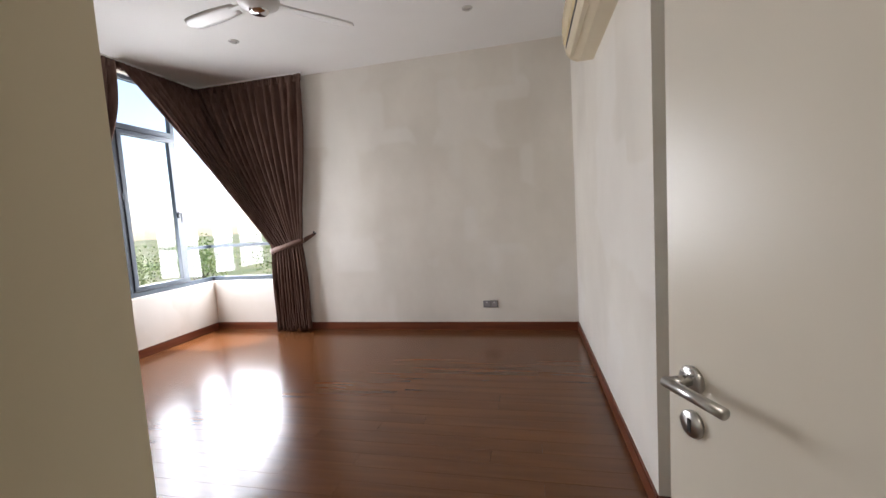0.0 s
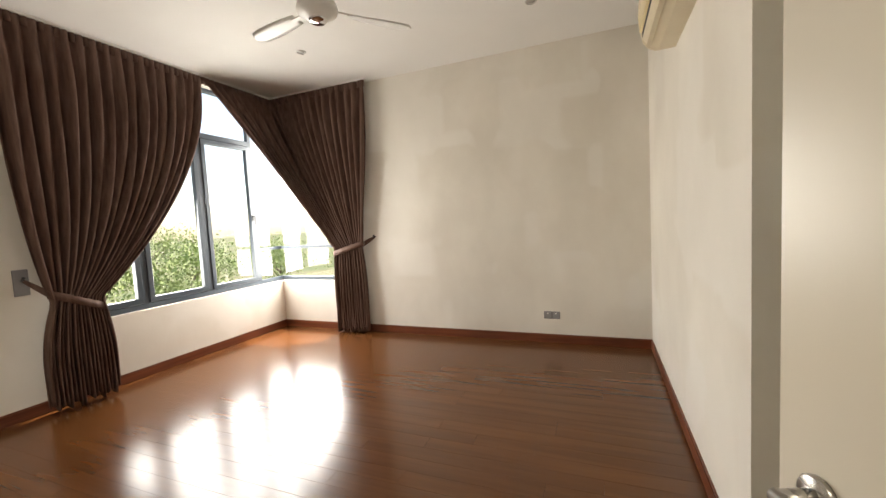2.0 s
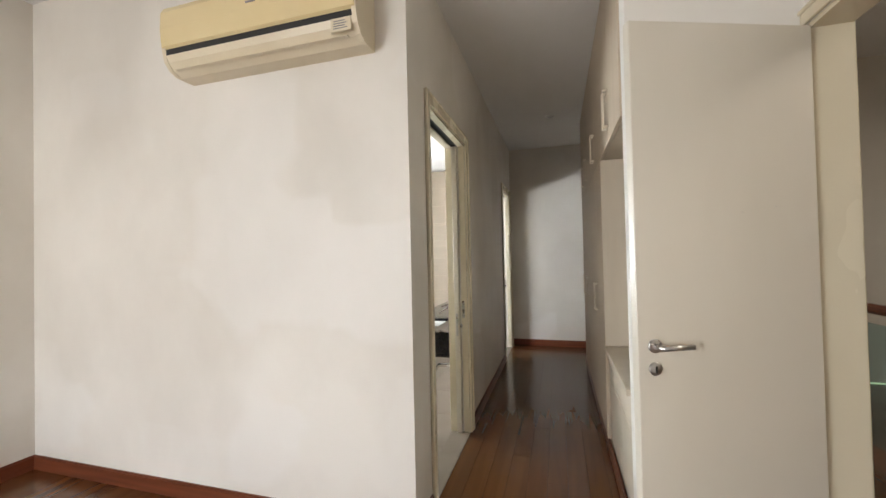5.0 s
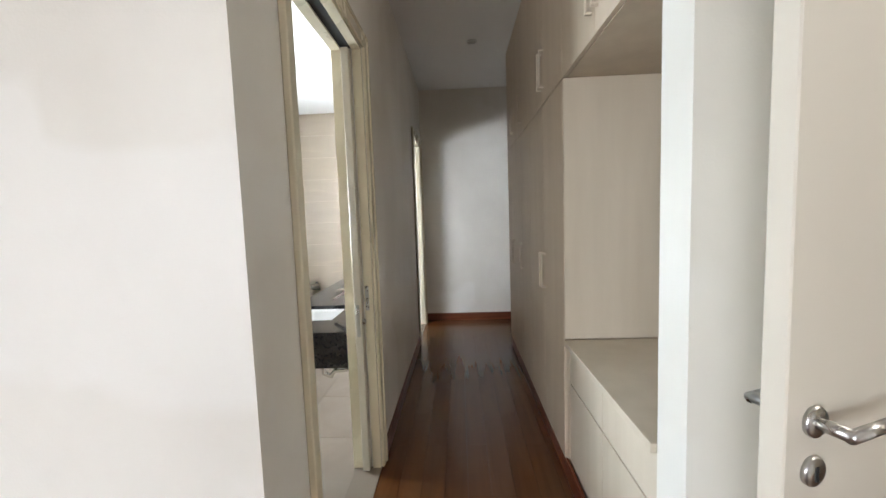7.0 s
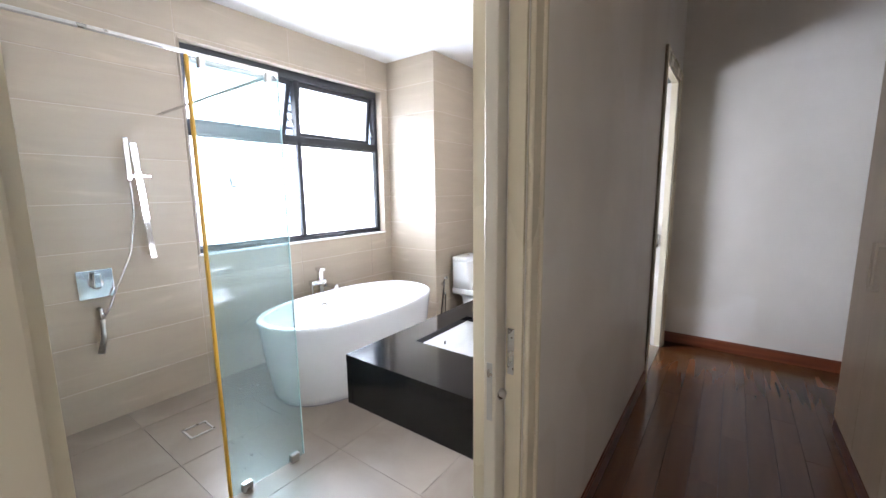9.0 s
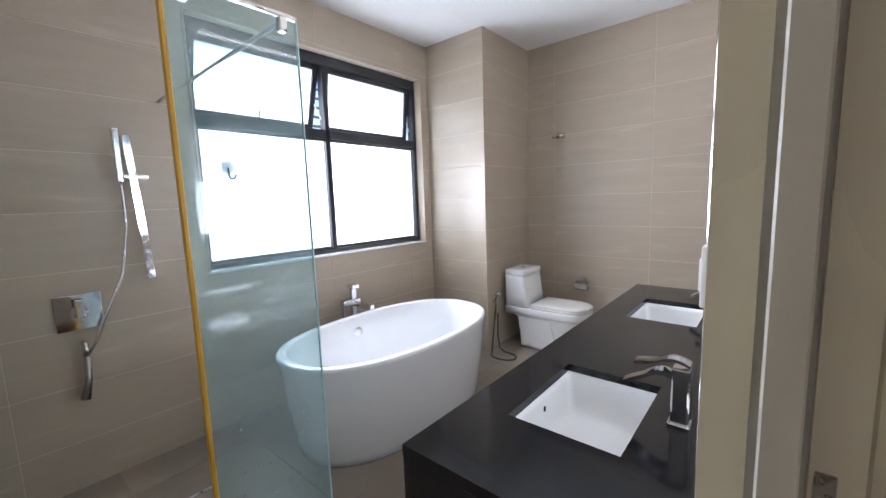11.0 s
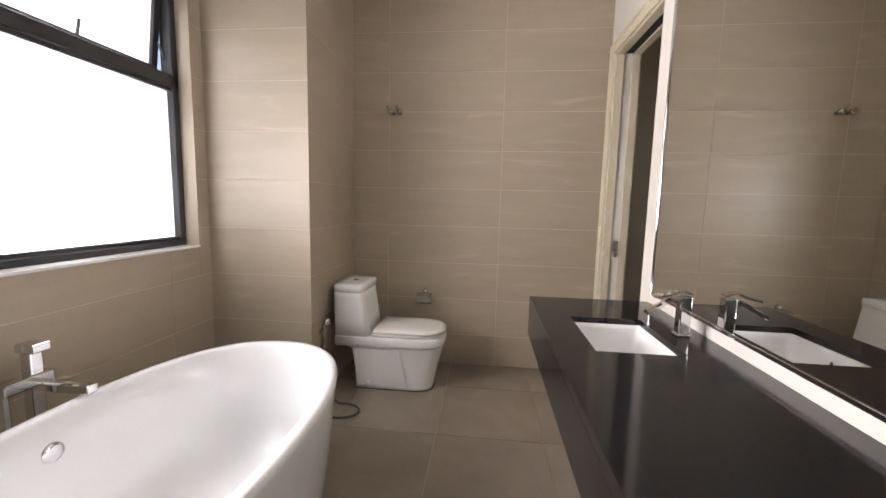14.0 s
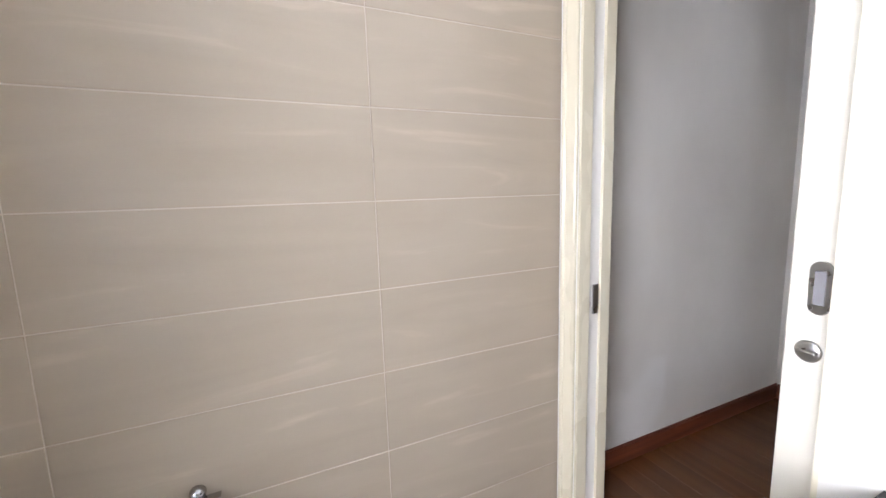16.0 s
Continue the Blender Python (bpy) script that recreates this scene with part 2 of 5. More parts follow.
fl.new(f_tl.outputs[0], f_mix.inputs[1])
fl.new(f_gl.outputs[0], f_mix.inputs[2])
fl.new(f_mix.outputs[0], fn["Material Output"].inputs[0])


def glowing(name, colour, strength):
    m = material(name, colour, 0.4)
    b = m.node_tree.nodes["Principled BSDF"]
    b.inputs["Emission Color"].default_value = (*colour, 1)
    b.inputs["Emission Strength"].default_value = strength
    return m


lamp_glow = glowing("lit_lamp", (1.0, 0.96, 0.88), 6.0)
lamp_off = material("unlit_lamp_glass", (0.55, 0.53, 0.5), 0.25)
leaf_green = grain(material("tree_leaves", (0.07, 0.11, 0.03), 0.6), (0.17, 0.25, 0.07), (0.30, 0.38, 0.13), (0.8, 0.8, 0.8), 4, 0.0)
bark = grain(material("tree_bark", (0.12, 0.09, 0.065), 0.9), (0.09, 0.065, 0.045), (0.16, 0.12, 0.09), (6, 6, 1), 5, 0.3)
lawn = grain(material("lawn_ground", (0.10, 0.13, 0.05), 0.9), (0.08, 0.115, 0.04), (0.17, 0.17, 0.09), (0.08, 0.08, 0.08), 8, 0.1)
curtain_cloth = grain(material("brown_curtain_cloth", (0.14, 0.09, 0.08), 0.72, 0.0, 0.22), (0.105, 0.059, 0.046), (0.165, 0.10, 0.08), (25, 25, 4), 5, 0.15, bump_scale=400, dist=0.002)
grey_plastic = material("grey_plastic", (0.22, 0.21, 0.22), 0.4)
# half-clear plastic film: light comes through from behind
clear_pad = glass("clear_plastic_film", (0.93, 0.95, 0.95))
cn, ck = clear_pad.node_tree.nodes, clear_pad.node_tree.links
c_white, c_mix = cn.new("ShaderNodeBsdfTranslucent"), cn.new("ShaderNodeMixShader")
c_face = cn.new("ShaderNodeBsdfDiffuse")
c_add = cn.new("ShaderNodeMixShader")
for c_node in (c_white, c_face):
    c_node.inputs[0].default_value = (0.85, 0.86, 0.86, 1)
c_mix.inputs[0].default_value = 0.5
c_last = cn["Material Output"].inputs[0].links[0].from_socket
ck.new(c_white.outputs[0], c_add.inputs[1])
ck.new(c_face.outputs[0], c_add.inputs[2])
ck.new(c_last, c_mix.inputs[1])
ck.new(c_add.outputs[0], c_mix.inputs[2])
ck.new(c_mix.outputs[0], cn["Material Output"].inputs[0])
white_plastic = material("white_plastic", (0.78, 0.78, 0.76), 0.35)
ac_plastic = grain(material("yellowed_ac_plastic", (0.72, 0.58, 0.32), 0.16), (0.70, 0.56, 0.30), (0.75, 0.61, 0.35), (2, 2, 2), 3, 0.0, (0.12, 0.2))
ac_white = grain(material("ivory_ac_plastic", (0.76, 0.71, 0.58), 0.35), (0.70, 0.61, 0.44), (0.75, 0.66, 0.49), (3, 3, 3), 3, 0.0)
# near-black paints in the shaded depth of slots and holes; also a mirror edge
dark_slot = material("dark_gap", (0.02, 0.02, 0.02), 0.7)
glass_edge = material("polished_glass_edge", (0.55, 0.74, 0.72), 0.12)
yellow_tape = material("amber_edge_tape", (0.65, 0.36, 0.03), 0.4)
rubber = material("dark_rubber_hose", (0.06, 0.045, 0.035), 0.5)


# ---- mesh helpers ----
def link_mesh(name, bm, mat, parent=None, label="", smooth=False):
    me = bpy.data.meshes.new(name)
    bmesh.ops.recalc_face_normals(bm, faces=bm.faces)
    bm.to_mesh(me)
    bm.free()
    me.materials.append(mat)
    if smooth:
        for p in me.polygons:
            p.use_smooth = True
    ob = new(name, me)
    if parent:
        ob.parent = parent
        ob.matrix_parent_inverse = parent.matrix_basis.inverted()
    if label:
        ob["label"] = label
    return ob


def part(name, bm, mat, parent, label="", smooth=False):
    return link_mesh(name, bm, mat, parent, label, smooth)


def thing(name, place, label, category, group="", turn=0):
    ob = new(name)
    ob.matrix_basis = pose(*place, 0, 0, turn)
    ob.empty_display_size = 0.05
    return tagged(ob, label, category, group)


def add_box(bm, a, b, bevel=0.0, seg=2, m=None):
    """A box from corner a to corner b, into bm."""
    lo, hi = [min(p, q) for p, q in zip(a, b)], [max(p, q) for p, q in zip(a, b)]
    mid, size = [(p + q) / 2 for p, q in zip(lo, hi)], [q - p for p, q in zip(lo, hi)]
    mat = Matrix.Translation(mid) @ Matrix.Diagonal((*size, 1))
    if m:
        mat = m @ mat
    verts = bmesh.ops.create_cube(bm, size=1, matrix=mat)["verts"]
    if bevel:
        edges = list({e for v in verts for e in v.link_edges})
        bmesh.ops.bevel(bm, geom=edges, offset=min(bevel, min(size) * 0.45), segments=seg, affect="EDGES", profile=0.5)
    return bm


def box(a, b, bevel=0.0, seg=2, m=None):
    return add_box(bmesh.new(), a, b, bevel, seg, m)


def add_tube(bm, points, radius, sides=12, caps=True):
    """A round bar along a polyline."""
    pts = [Vector(p) for p in points]
    rings = []
    up = Vector((0, 0, 1))
    for i, p in enumerate(pts):
        d = (pts[min(i + 1, len(pts) - 1)] - pts[max(i - 1, 0)]).normalized()
        ref = up if abs(d.dot(up)) < 0.95 else Vector((1, 0, 0))
        u = d.cross(ref).normalized()
        v = d.cross(u).normalized()
        r = radius[i] if isinstance(radius, (list, tuple)) else radius
        rings.append([bm.verts.new(p + r * (math.cos(a) * u + math.sin(a) * v)) for a in [2 * math.pi * k / sides for k in range(sides)]])
    for r0, r1 in zip(rings, rings[1:]):
        for k in range(sides):
            bm.faces.new((r0[k], r0[(k + 1) % sides], r1[(k + 1) % sides], r1[k]))
    if caps:
        bm.faces.new(rings[0])
        bm.faces.new(rings[-1][::-1])
    return bm


def tube(points, radius, sides=12, caps=True):
    return add_tube(bmesh.new(), points, radius, sides, caps)


def add_lathe(bm, profile, centre=(0, 0, 0), sides=32, axis="z", squash=(1, 1)):
    """A turned shape: profile of (radius, height) round an axis."""
    rings = []
    for r, h in profile:
        ring = []
        for k in range(sides):
            a = 2 * math.pi * k / sides
            c, s = r * math.cos(a) * squash[0], r * math.sin(a) * squash[1]
            q = {"z": (c, s, h), "x": (h, c, s), "y": (c, h, s)}[axis]
            ring.append(bm.verts.new([p + o for p, o in zip(q, centre)]))
        rings.append(ring)
    for r0, r1 in zip(rings, rings[1:]):
        for k in range(sides):
            bm.faces.new((r0[k], r0[(k + 1) % sides], r1[(k + 1) % sides], r1[k]))
    bm.faces.new(rings[0])
    bm.faces.new(rings[-1][::-1])
    return bm


def lathe(profile, centre=(0, 0, 0), sides=32, axis="z", squash=(1, 1)):
    return add_lathe(bmesh.new(), profile, centre, sides, axis, squash)


def add_loft(bm, rings, cap_start=True, cap_end=True):
    vs = [[bm.verts.new(p) for p in ring] for ring in rings]
    n = len(vs[0])
    for r0, r1 in zip(vs, vs[1:]):
        for k in range(n):
            bm.faces.new((r0[k], r0[(k + 1) % n], r1[(k + 1) % n], r1[k]))
    if cap_start:
        bm.faces.new(vs[0])
    if cap_end:
        bm.faces.new(vs[-1][::-1])
    return bm


def loft(rings, cap_start=True, cap_end=True):
    return add_loft(bmesh.new(), rings, cap_start, cap_end)


def superellipse(cx, cy, z, a, b, power=2.6, sides=48):
    out = []
    for k in range(sides):
        t = 2 * math.pi * k / sides
        c, s = math.cos(t), math.sin(t)
        out.append((cx + a * math.copysign(abs(c) ** (2 / power), c), cy + b * math.copysign(abs(s) ** (2 / power), s), z))
    return out


def structure(name, bm, mat, label, category="", smooth=False):
    ob = link_mesh(name, bm, mat, None, "", smooth)
    return tagged(ob, label, category or name.split("_")[0], kind="structure")

# ---- plan ----
BED_X0, BED_Y0, AC_Y = -2.165, -4.245, 0.76   # back wall, window wall, wall with the air conditioner
HALL_X0, HALL_END = 0.75, 5.27
BATH_X0, BATH_X1, BATH_Y0, BATH_Y1 = -2.0, 0.585, 0.92, 5.16
BED_Z, HALL_Z, BATH_Z = 3.36, 3.14, 2.87
ENTRY_X, ENTRY_Y0, ENTRY_Y1 = 2.48, 0.07, 0.835
DOOR_H = 2.37


def slab(us, vs, solid, place, w0, w1):
    """One connected sheet of thickness w0 to w1 over a grid of cells, with the cells that are not solid left out."""
    bm = bmesh.new()
    made = {}

    def vert(i, j, w):
        if (i, j, w) not in made:
            made[i, j, w] = bm.verts.new(place(us[i], vs[j], (w0, w1)[w]))
        return made[i, j, w]

    full = {(i, j) for i in range(len(us) - 1) for j in range(len(vs) - 1) if solid((us[i] + us[i + 1]) / 2, (vs[j] + vs[j + 1]) / 2)}
    for i, j in full:
        for w in (0, 1):
            bm.faces.new([vert(*p, w) for p in ((i, j), (i + 1, j), (i + 1, j + 1), (i, j + 1))])
        for near, p, q in (((i - 1, j), (i, j), (i, j + 1)), ((i + 1, j), (i + 1, j), (i + 1, j + 1)), ((i, j - 1), (i, j), (i + 1, j)), ((i, j + 1), (i, j + 1), (i + 1, j + 1))):
            if near not in full:
                bm.faces.new((vert(*p, 0), vert(*q, 0), vert(*q, 1), vert(*p, 1)))
    return bm


def pierced(u0, u1, z0, z1, openings, place, w0, w1):
    us = sorted({u0, u1, *[v for o in openings for v in o[:2] if u0 <= v <= u1]})
    zs = sorted({z0, z1, *[v for o in openings for v in o[2:] if z0 <= v <= z1]})
    return slab(us, zs, lambda u, z: not any(a < u < b and c < z < d for a, b, c, d in openings), place, w0, w1)


def wall_x(name, y0, y1, x0, x1, z1, openings, mat, label, z0=0.0):
    """A wall along x with openings (xa, xb, za, zb)."""
    return structure(name, pierced(x0, x1, z0, z1, openings, lambda u, z, w: (u, w, z), y0, y1), mat, label, "wall")


def wall_y(name, x0, x1, y0, y1, z1, openings, mat, label, z0=0.0):
    """A wall along y with openings (ya, yb, za, zb)."""
    return structure(name, pierced(y0, y1, z0, z1, openings, lambda u, z, w: (w, u, z), x0, x1), mat, label, "wall")


TOP = 3.5
# bedroom shell
wall_x("wall_window", BED_Y0 - 0.16, BED_Y0, BED_X0 - 0.16, ENTRY_X + 0.15, TOP, [(BED_X0 - 0.16, 0.55, 0.70, 3.30)], wall_paint, "white painted wall under a wide corner window")
wall_y("wall_back", BED_X0 - 0.16, BED_X0, BED_Y0, AC_Y + 0.15, TOP, [(BED_Y0, -3.2, 0.70, 3.30)], wall_paint, "white painted bedroom wall with faint patches")
wall_x("wall_aircon", AC_Y, AC_Y + 0.15, BED_X0, HALL_X0, TOP, [], wall_paint, "white painted wall behind the air conditioner")
wall_y("wall_entry", ENTRY_X, ENTRY_X + 0.15, BED_Y0, 0.985, TOP, [(ENTRY_Y0, ENTRY_Y1, 0, DOOR_H)], wall_paint, "white painted wall with the bedroom doorway")
wall_x("wall_wardrobe_end", 0.84, 0.985, 1.80, ENTRY_X, TOP, [], wall_paint, "white painted stub wall beside the wardrobe")
# hall and bathroom shell
D1_Y0, D1_Y1, D2_Y0, D2_Y1 = 1.09, 2.04, 4.30, 5.06
wall_y("wall_hall_bath", BATH_X1, HALL_X0, AC_Y + 0.15, HALL_END, TOP, [(D1_Y0, D1_Y1, 0, DOOR_H), (D2_Y0, D2_Y1, 0, DOOR_H)], wall_paint, "white painted wall between hall and bathroom")
wall_x("wall_hall_end", HALL_END, HALL_END + 0.15, HALL_X0 - 0.16, 2.61, TOP, [], wall_paint, "white painted wall at the end of the hall")
wall_y("wall_hall_side", 2.55, 2.70, 0.985, HALL_END, TOP, [], wall_paint, "white painted wall behind the wardrobe")
wall_y("wall_bath_window", BATH_X0 - 0.16, BATH_X0, BATH_Y0, BATH_Y1 + 0.15, TOP, [(2.29, 4.26, 1.01, 2.55)], grout, "tiled bathroom wall with a window")
wall_x("wall_bath_end", BATH_Y1, BATH_Y1 + 0.14, BATH_X0, BATH_X1, TOP, [], grout, "tiled bathroom end wall")
wall_x("wall_bath_near", AC_Y + 0.15, AC_Y + 0.16, BATH_X0 + 0.0, BATH_X1, TOP, [], grout, "tiled bathroom wall behind the shower")
structure("wall_bath_column", box((BATH_X0, 4.36, 0), (-1.34, BATH_Y1, TOP)), grout, "tiled column in the bathroom corner", "wall")
# landing
structure("landing_floor", box((ENTRY_X + 0.15, -3, -0.1), (5.2, 4.2, -0.02)), floor_wood, "dark wooden landing floor outside the bedroom", "floor")
wall_y("wall_landing", 5.2, 5.35, -3, 4.2, TOP, [], wall_paint, "cream wall across the stairwell")
wall_x("wall_landing_far", 4.2, 4.35, ENTRY_X, 5.35, TOP, [], wall_paint, "cream wall at the end of the landing")
wall_x("wall_landing_near", -3.15, -3.0, ENTRY_X + 0.15, 5.35, TOP, [], wall_paint, "cream wall at the start of the landing")
# ceilings
structure("ceiling_bedroom", box((BED_X0 - 0.16, BED_Y0 - 0.16, BED_Z), (ENTRY_X + 0.15, AC_Y + 0.02, 3.6)), ceiling_paint, "white bedroom ceiling", "ceiling")
structure("ceiling_hall", box((HALL_X0 - 0.005, AC_Y + 0.02, HALL_Z), (2.7, HALL_END, 3.6)), ceiling_paint, "white hall ceiling", "ceiling")
structure("ceiling_bath", box((BATH_X0 - 0.1, BATH_Y0, BATH_Z), (BATH_X1, BATH_Y1, 3.6)), ceiling_paint, "white bathroom ceiling", "ceiling")
structure("ceiling_landing", box((ENTRY_X + 0.15, -3.1, TOP), (5.35, 4.35, 3.6)), ceiling_paint, "white landing ceiling", "ceiling")
# sub floors
bed_floor = structure("floor_wood", box((BED_X0 - 0.1, BED_Y0 - 0.1, -0.12), (2.7, HALL_END + 0.1, -0.015)), material("dark_plank_joints", (0.075, 0.026, 0.009), 0.4), "glossy red-brown wooden plank floor", "floor")
bath_floor = structure("floor_bath", box((BATH_X0 - 0.1, BATH_Y0 - 0.1, -0.014), (0.67, BATH_Y1 + 0.1, -0.004)), grout, "greige tiled bathroom floor", "floor")


WF = 1.79   # front of the wardrobe


# ---- skirting ----
def skirting(name, a, b, normal, label="red-brown wooden skirting board along the wall"):
    """A skirting board from a to b on the floor, standing proud along normal."""
    ax, ay = a
    bx, by = b
    nx, ny = normal
    bm = bmesh.new()
    add_box(bm, (ax, ay, 0.0), (bx + nx * 0.014, by + ny * 0.014, 0.088))
    add_box(bm, (ax, ay, 0.088), (bx + nx * 0.009, by + ny * 0.009, 0.098))
    return structure(name, bm, base_wood, label, "baseboard")


skirting("baseboard_back", (BED_X0, BED_Y0), (BED_X0, AC_Y), (1, 0))
skirting("baseboard_window", (BED_X0 + 0.015, BED_Y0), (ENTRY_X, BED_Y0), (0, 1))
skirting("baseboard_aircon", (BED_X0 + 0.015, AC_Y), (HALL_X0, AC_Y), (0, -1))
skirting("baseboard_hall_corner", (HALL_X0, AC_Y), (HALL_X0, D1_Y0 - 0.075), (1, 0))
skirting("baseboard_hall", (HALL_X0, D1_Y1 + 0.075), (HALL_X0, D2_Y0 - 0.075), (1, 0))
skirting("baseboard_hall_end", (HALL_X0, HALL_END), (2.55, HALL_END), (0, -1))
skirting("baseboard_hall_side", (2.55, 4.22), (2.55, HALL_END - 0.015), (-1, 0))
skirting("baseboard_entry", (ENTRY_X, BED_Y0 + 0.015), (ENTRY_X, ENTRY_Y0 - 0.07), (-1, 0))
skirting("baseboard_wardrobe", (WF + 0.016, 1.0), (WF + 0.016, 4.2), (-1, 0), "red-brown wooden plinth along the wardrobe")


# ---- door frames ----
def architrave(bm, side_x, outward, y0, y1, top, width=0.07, near=True):
    x0, x1 = side_x, side_x + outward * 0.016
    if near:
        add_box(bm, (x0, y0 - width, 0), (x1, y0, top + width), 0.004, 1)
    add_box(bm, (x0, y1, 0), (x1, y1 + width, top + width), 0.004, 1)
    add_box(bm, (x0, y0 if near else y0 - 0.02, top), (x1, y1, top + width), 0.004, 1)
    # raised outer bead
    x2 = side_x + outward * 0.024
    if near:
        add_box(bm, (x0, y0 - width, 0), (x2, y0 - width + 0.018, top + width), 0.004, 1)
    add_box(bm, (x0, y1 + width - 0.018, 0), (x2, y1 + width, top + width), 0.004, 1)
    add_box(bm, (x0, y0 - (width if near else 0.0), top + width - 0.018), (x2, y1 + width, top + width), 0.004, 1)


def pocket_door(name, y0, y1, label, far_bath):
    """A lined opening with a slot for a sliding leaf."""
    door = new(name)
    door.matrix_basis = pose(0.67, (y0 + y1) / 2, 0)
    tagged(door, label, "door", kind="structure")
    fr = bmesh.new()
    architrave(fr, HALL_X0, 1, y0, y1, DOOR_H)
    if far_bath:
        architrave(fr, BATH_X1, -1, y0, y1, DOOR_H, 0.07, False)
    part("door_frame", fr, cream_paint, door, "cream painted door architrave")
    lining = bmesh.new()
    for ya, yb in ((y0 - 0.001, y0 + 0.012), (y1 - 0.012, y1 + 0.001)):
        add_box(lining, (BATH_X1 + 0.002, ya, 0), (0.64, yb, DOOR_H))
        add_box(lining, (0.70, ya, 0), (HALL_X0 - 0.002, yb, DOOR_H))
    add_box(lining, (BATH_X1 + 0.002, y0, DOOR_H - 0.012), (0.64, y1, DOOR_H + 0.001))
    add_box(lining, (0.70, y0, DOOR_H - 0.012), (HALL_X0 - 0.002, y1, DOOR_H + 0.001))
    part("door_lining", lining, cream_paint, door)
    slot = bmesh.new()
    add_box(slot, (0.64, y0, DOOR_H - 0.002), (0.70, y1, DOOR_H + 0.002))
    part("track_slot", slot, dark_slot, door, "dark sliding track")
    return door


door_1 = pocket_door("door_1", D1_Y0, D1_Y1, "open cream sliding door of the bathroom beside the shower", False)
leaf = part("door_leaf", box((0.650, D1_Y1 - 0.055, 0.012), (0.690, D1_Y1 + 0.30, DOOR_H - 0.014), 0.003, 1), door_paint, door_1)
part("latch_plate", box((0.661, D1_Y1 - 0.0575, 0.80), (0.679, D1_Y1 - 0.054, 0.98), 0.001, 1), satin_steel, leaf, "satin steel latch plate")
part("keeper_plate", box((0.705, D1_Y1 - 0.0145, 0.94), (0.725, D1_Y1 - 0.0115, 1.08), 0.001, 1), satin_steel, leaf, "dark steel keeper plate")
part("lock_knob", lathe([(0.004, 0), (0.016, 0.001), (0.018, 0.008), (0.012, 0.016), (0.002, 0.018)], (0.69, D1_Y1 - 0.03, 0.88), 16, "x"), satin_steel, leaf, smooth=True)

door_2 = pocket_door("door_2", D2_Y0, D2_Y1, "open cream sliding door with steel pull beside the vanity", True)
leaf2 = part("door_leaf", box((0.650, D2_Y0 - 0.30, 0.012), (0.690, D2_Y0 + 0.115, DOOR_H - 0.014), 0.003, 1), door_paint, door_2)
pull = bmesh.new()
ring = []
for k in range(28):
    a = 2 * math.pi * k / 28
    ring.append((0.022 * math.cos(a), 0.022 * math.sin(a) + (0.042 if math.sin(a) >= 0 else -0.042)))
add_loft(pull, [[(0.6502, D2_Y0 + 0.055 + u, 1.19 + v) for u, v in ring], [(0.6465, D2_Y0 + 0.055 + u * 0.95, 1.19 + v * 0.98) for u, v in ring]])
part("flush_pull", pull, satin_steel, leaf2, "oval satin steel flush pull")
part("finger_slot", box((0.6445, D2_Y0 + 0.044, 1.15), (0.647, D2_Y0 + 0.066, 1.23), 0.001, 1), grey_plastic, leaf2, "dark recessed finger slot")
lock = lathe([(0.001, 0), (0.026, 0.0), (0.027, -0.004), (0.022, -0.007), (0.001, -0.008)], (0.6502, D2_Y0 + 0.065, 1.035), 24, "x")
part("lock_rose", lock, satin_steel, leaf2, "round satin steel lock", True)
part("thumb_turn", box((0.628, D2_Y0 + 0.045, 1.031), (0.645, D2_Y0 + 0.085, 1.039), 0.003, 2), satin_steel, leaf2)
part("strike_plate", box((0.655, D2_Y1 - 0.0145, 0.94), (0.685, D2_Y1 - 0.011, 1.06), 0.001, 1), satin_steel, door_2, "dark steel strike plate")

# bedroom door, standing open into the room
entry = new("door_3")
entry.matrix_basis = pose(ENTRY_X, (ENTRY_Y0 + ENTRY_Y1) / 2, 0)
tagged(entry, "cream painted bedroom door standing half open", "door", kind="structure")
fr = bmesh.new()
for sx, out in ((ENTRY_X, -1), (ENTRY_X + 0.15, 1)):
    architrave(fr, sx, out, ENTRY_Y0, ENTRY_Y1, DOOR_H, 0.065)
add_box(fr, (ENTRY_X + 0.002, ENTRY_Y0 - 0.002, 0), (ENTRY_X + 0.148, ENTRY_Y0 + 0.02, DOOR_H))
add_box(fr, (ENTRY_X + 0.002, ENTRY_Y1 - 0.02, 0), (ENTRY_X + 0.148, ENTRY_Y1 + 0.002, DOOR_H))
add_box(fr, (ENTRY_X + 0.002, ENTRY_Y0, DOOR_H - 0.02), (ENTRY_X + 0.148, ENTRY_Y1, DOOR_H + 0.002))
add_box(fr, (ENTRY_X + 0.055, ENTRY_Y0 + 0.02, 0), (ENTRY_X + 0.148, ENTRY_Y0 + 0.032, DOOR_H - 0.02))
part("door_frame", fr, cream_paint, entry, "cream painted door frame")
swing = pose(ENTRY_X - 0.03, ENTRY_Y1 - 0.03, 0, 0, 0, 21)
L = 0.76
leaf3 = part("door_leaf", box((-L, -0.04, 0.012), (0, 0, DOOR_H - 0.03), 0.003, 1, m=swing), door_paint, entry, "glossy cream door leaf with small scuffs")


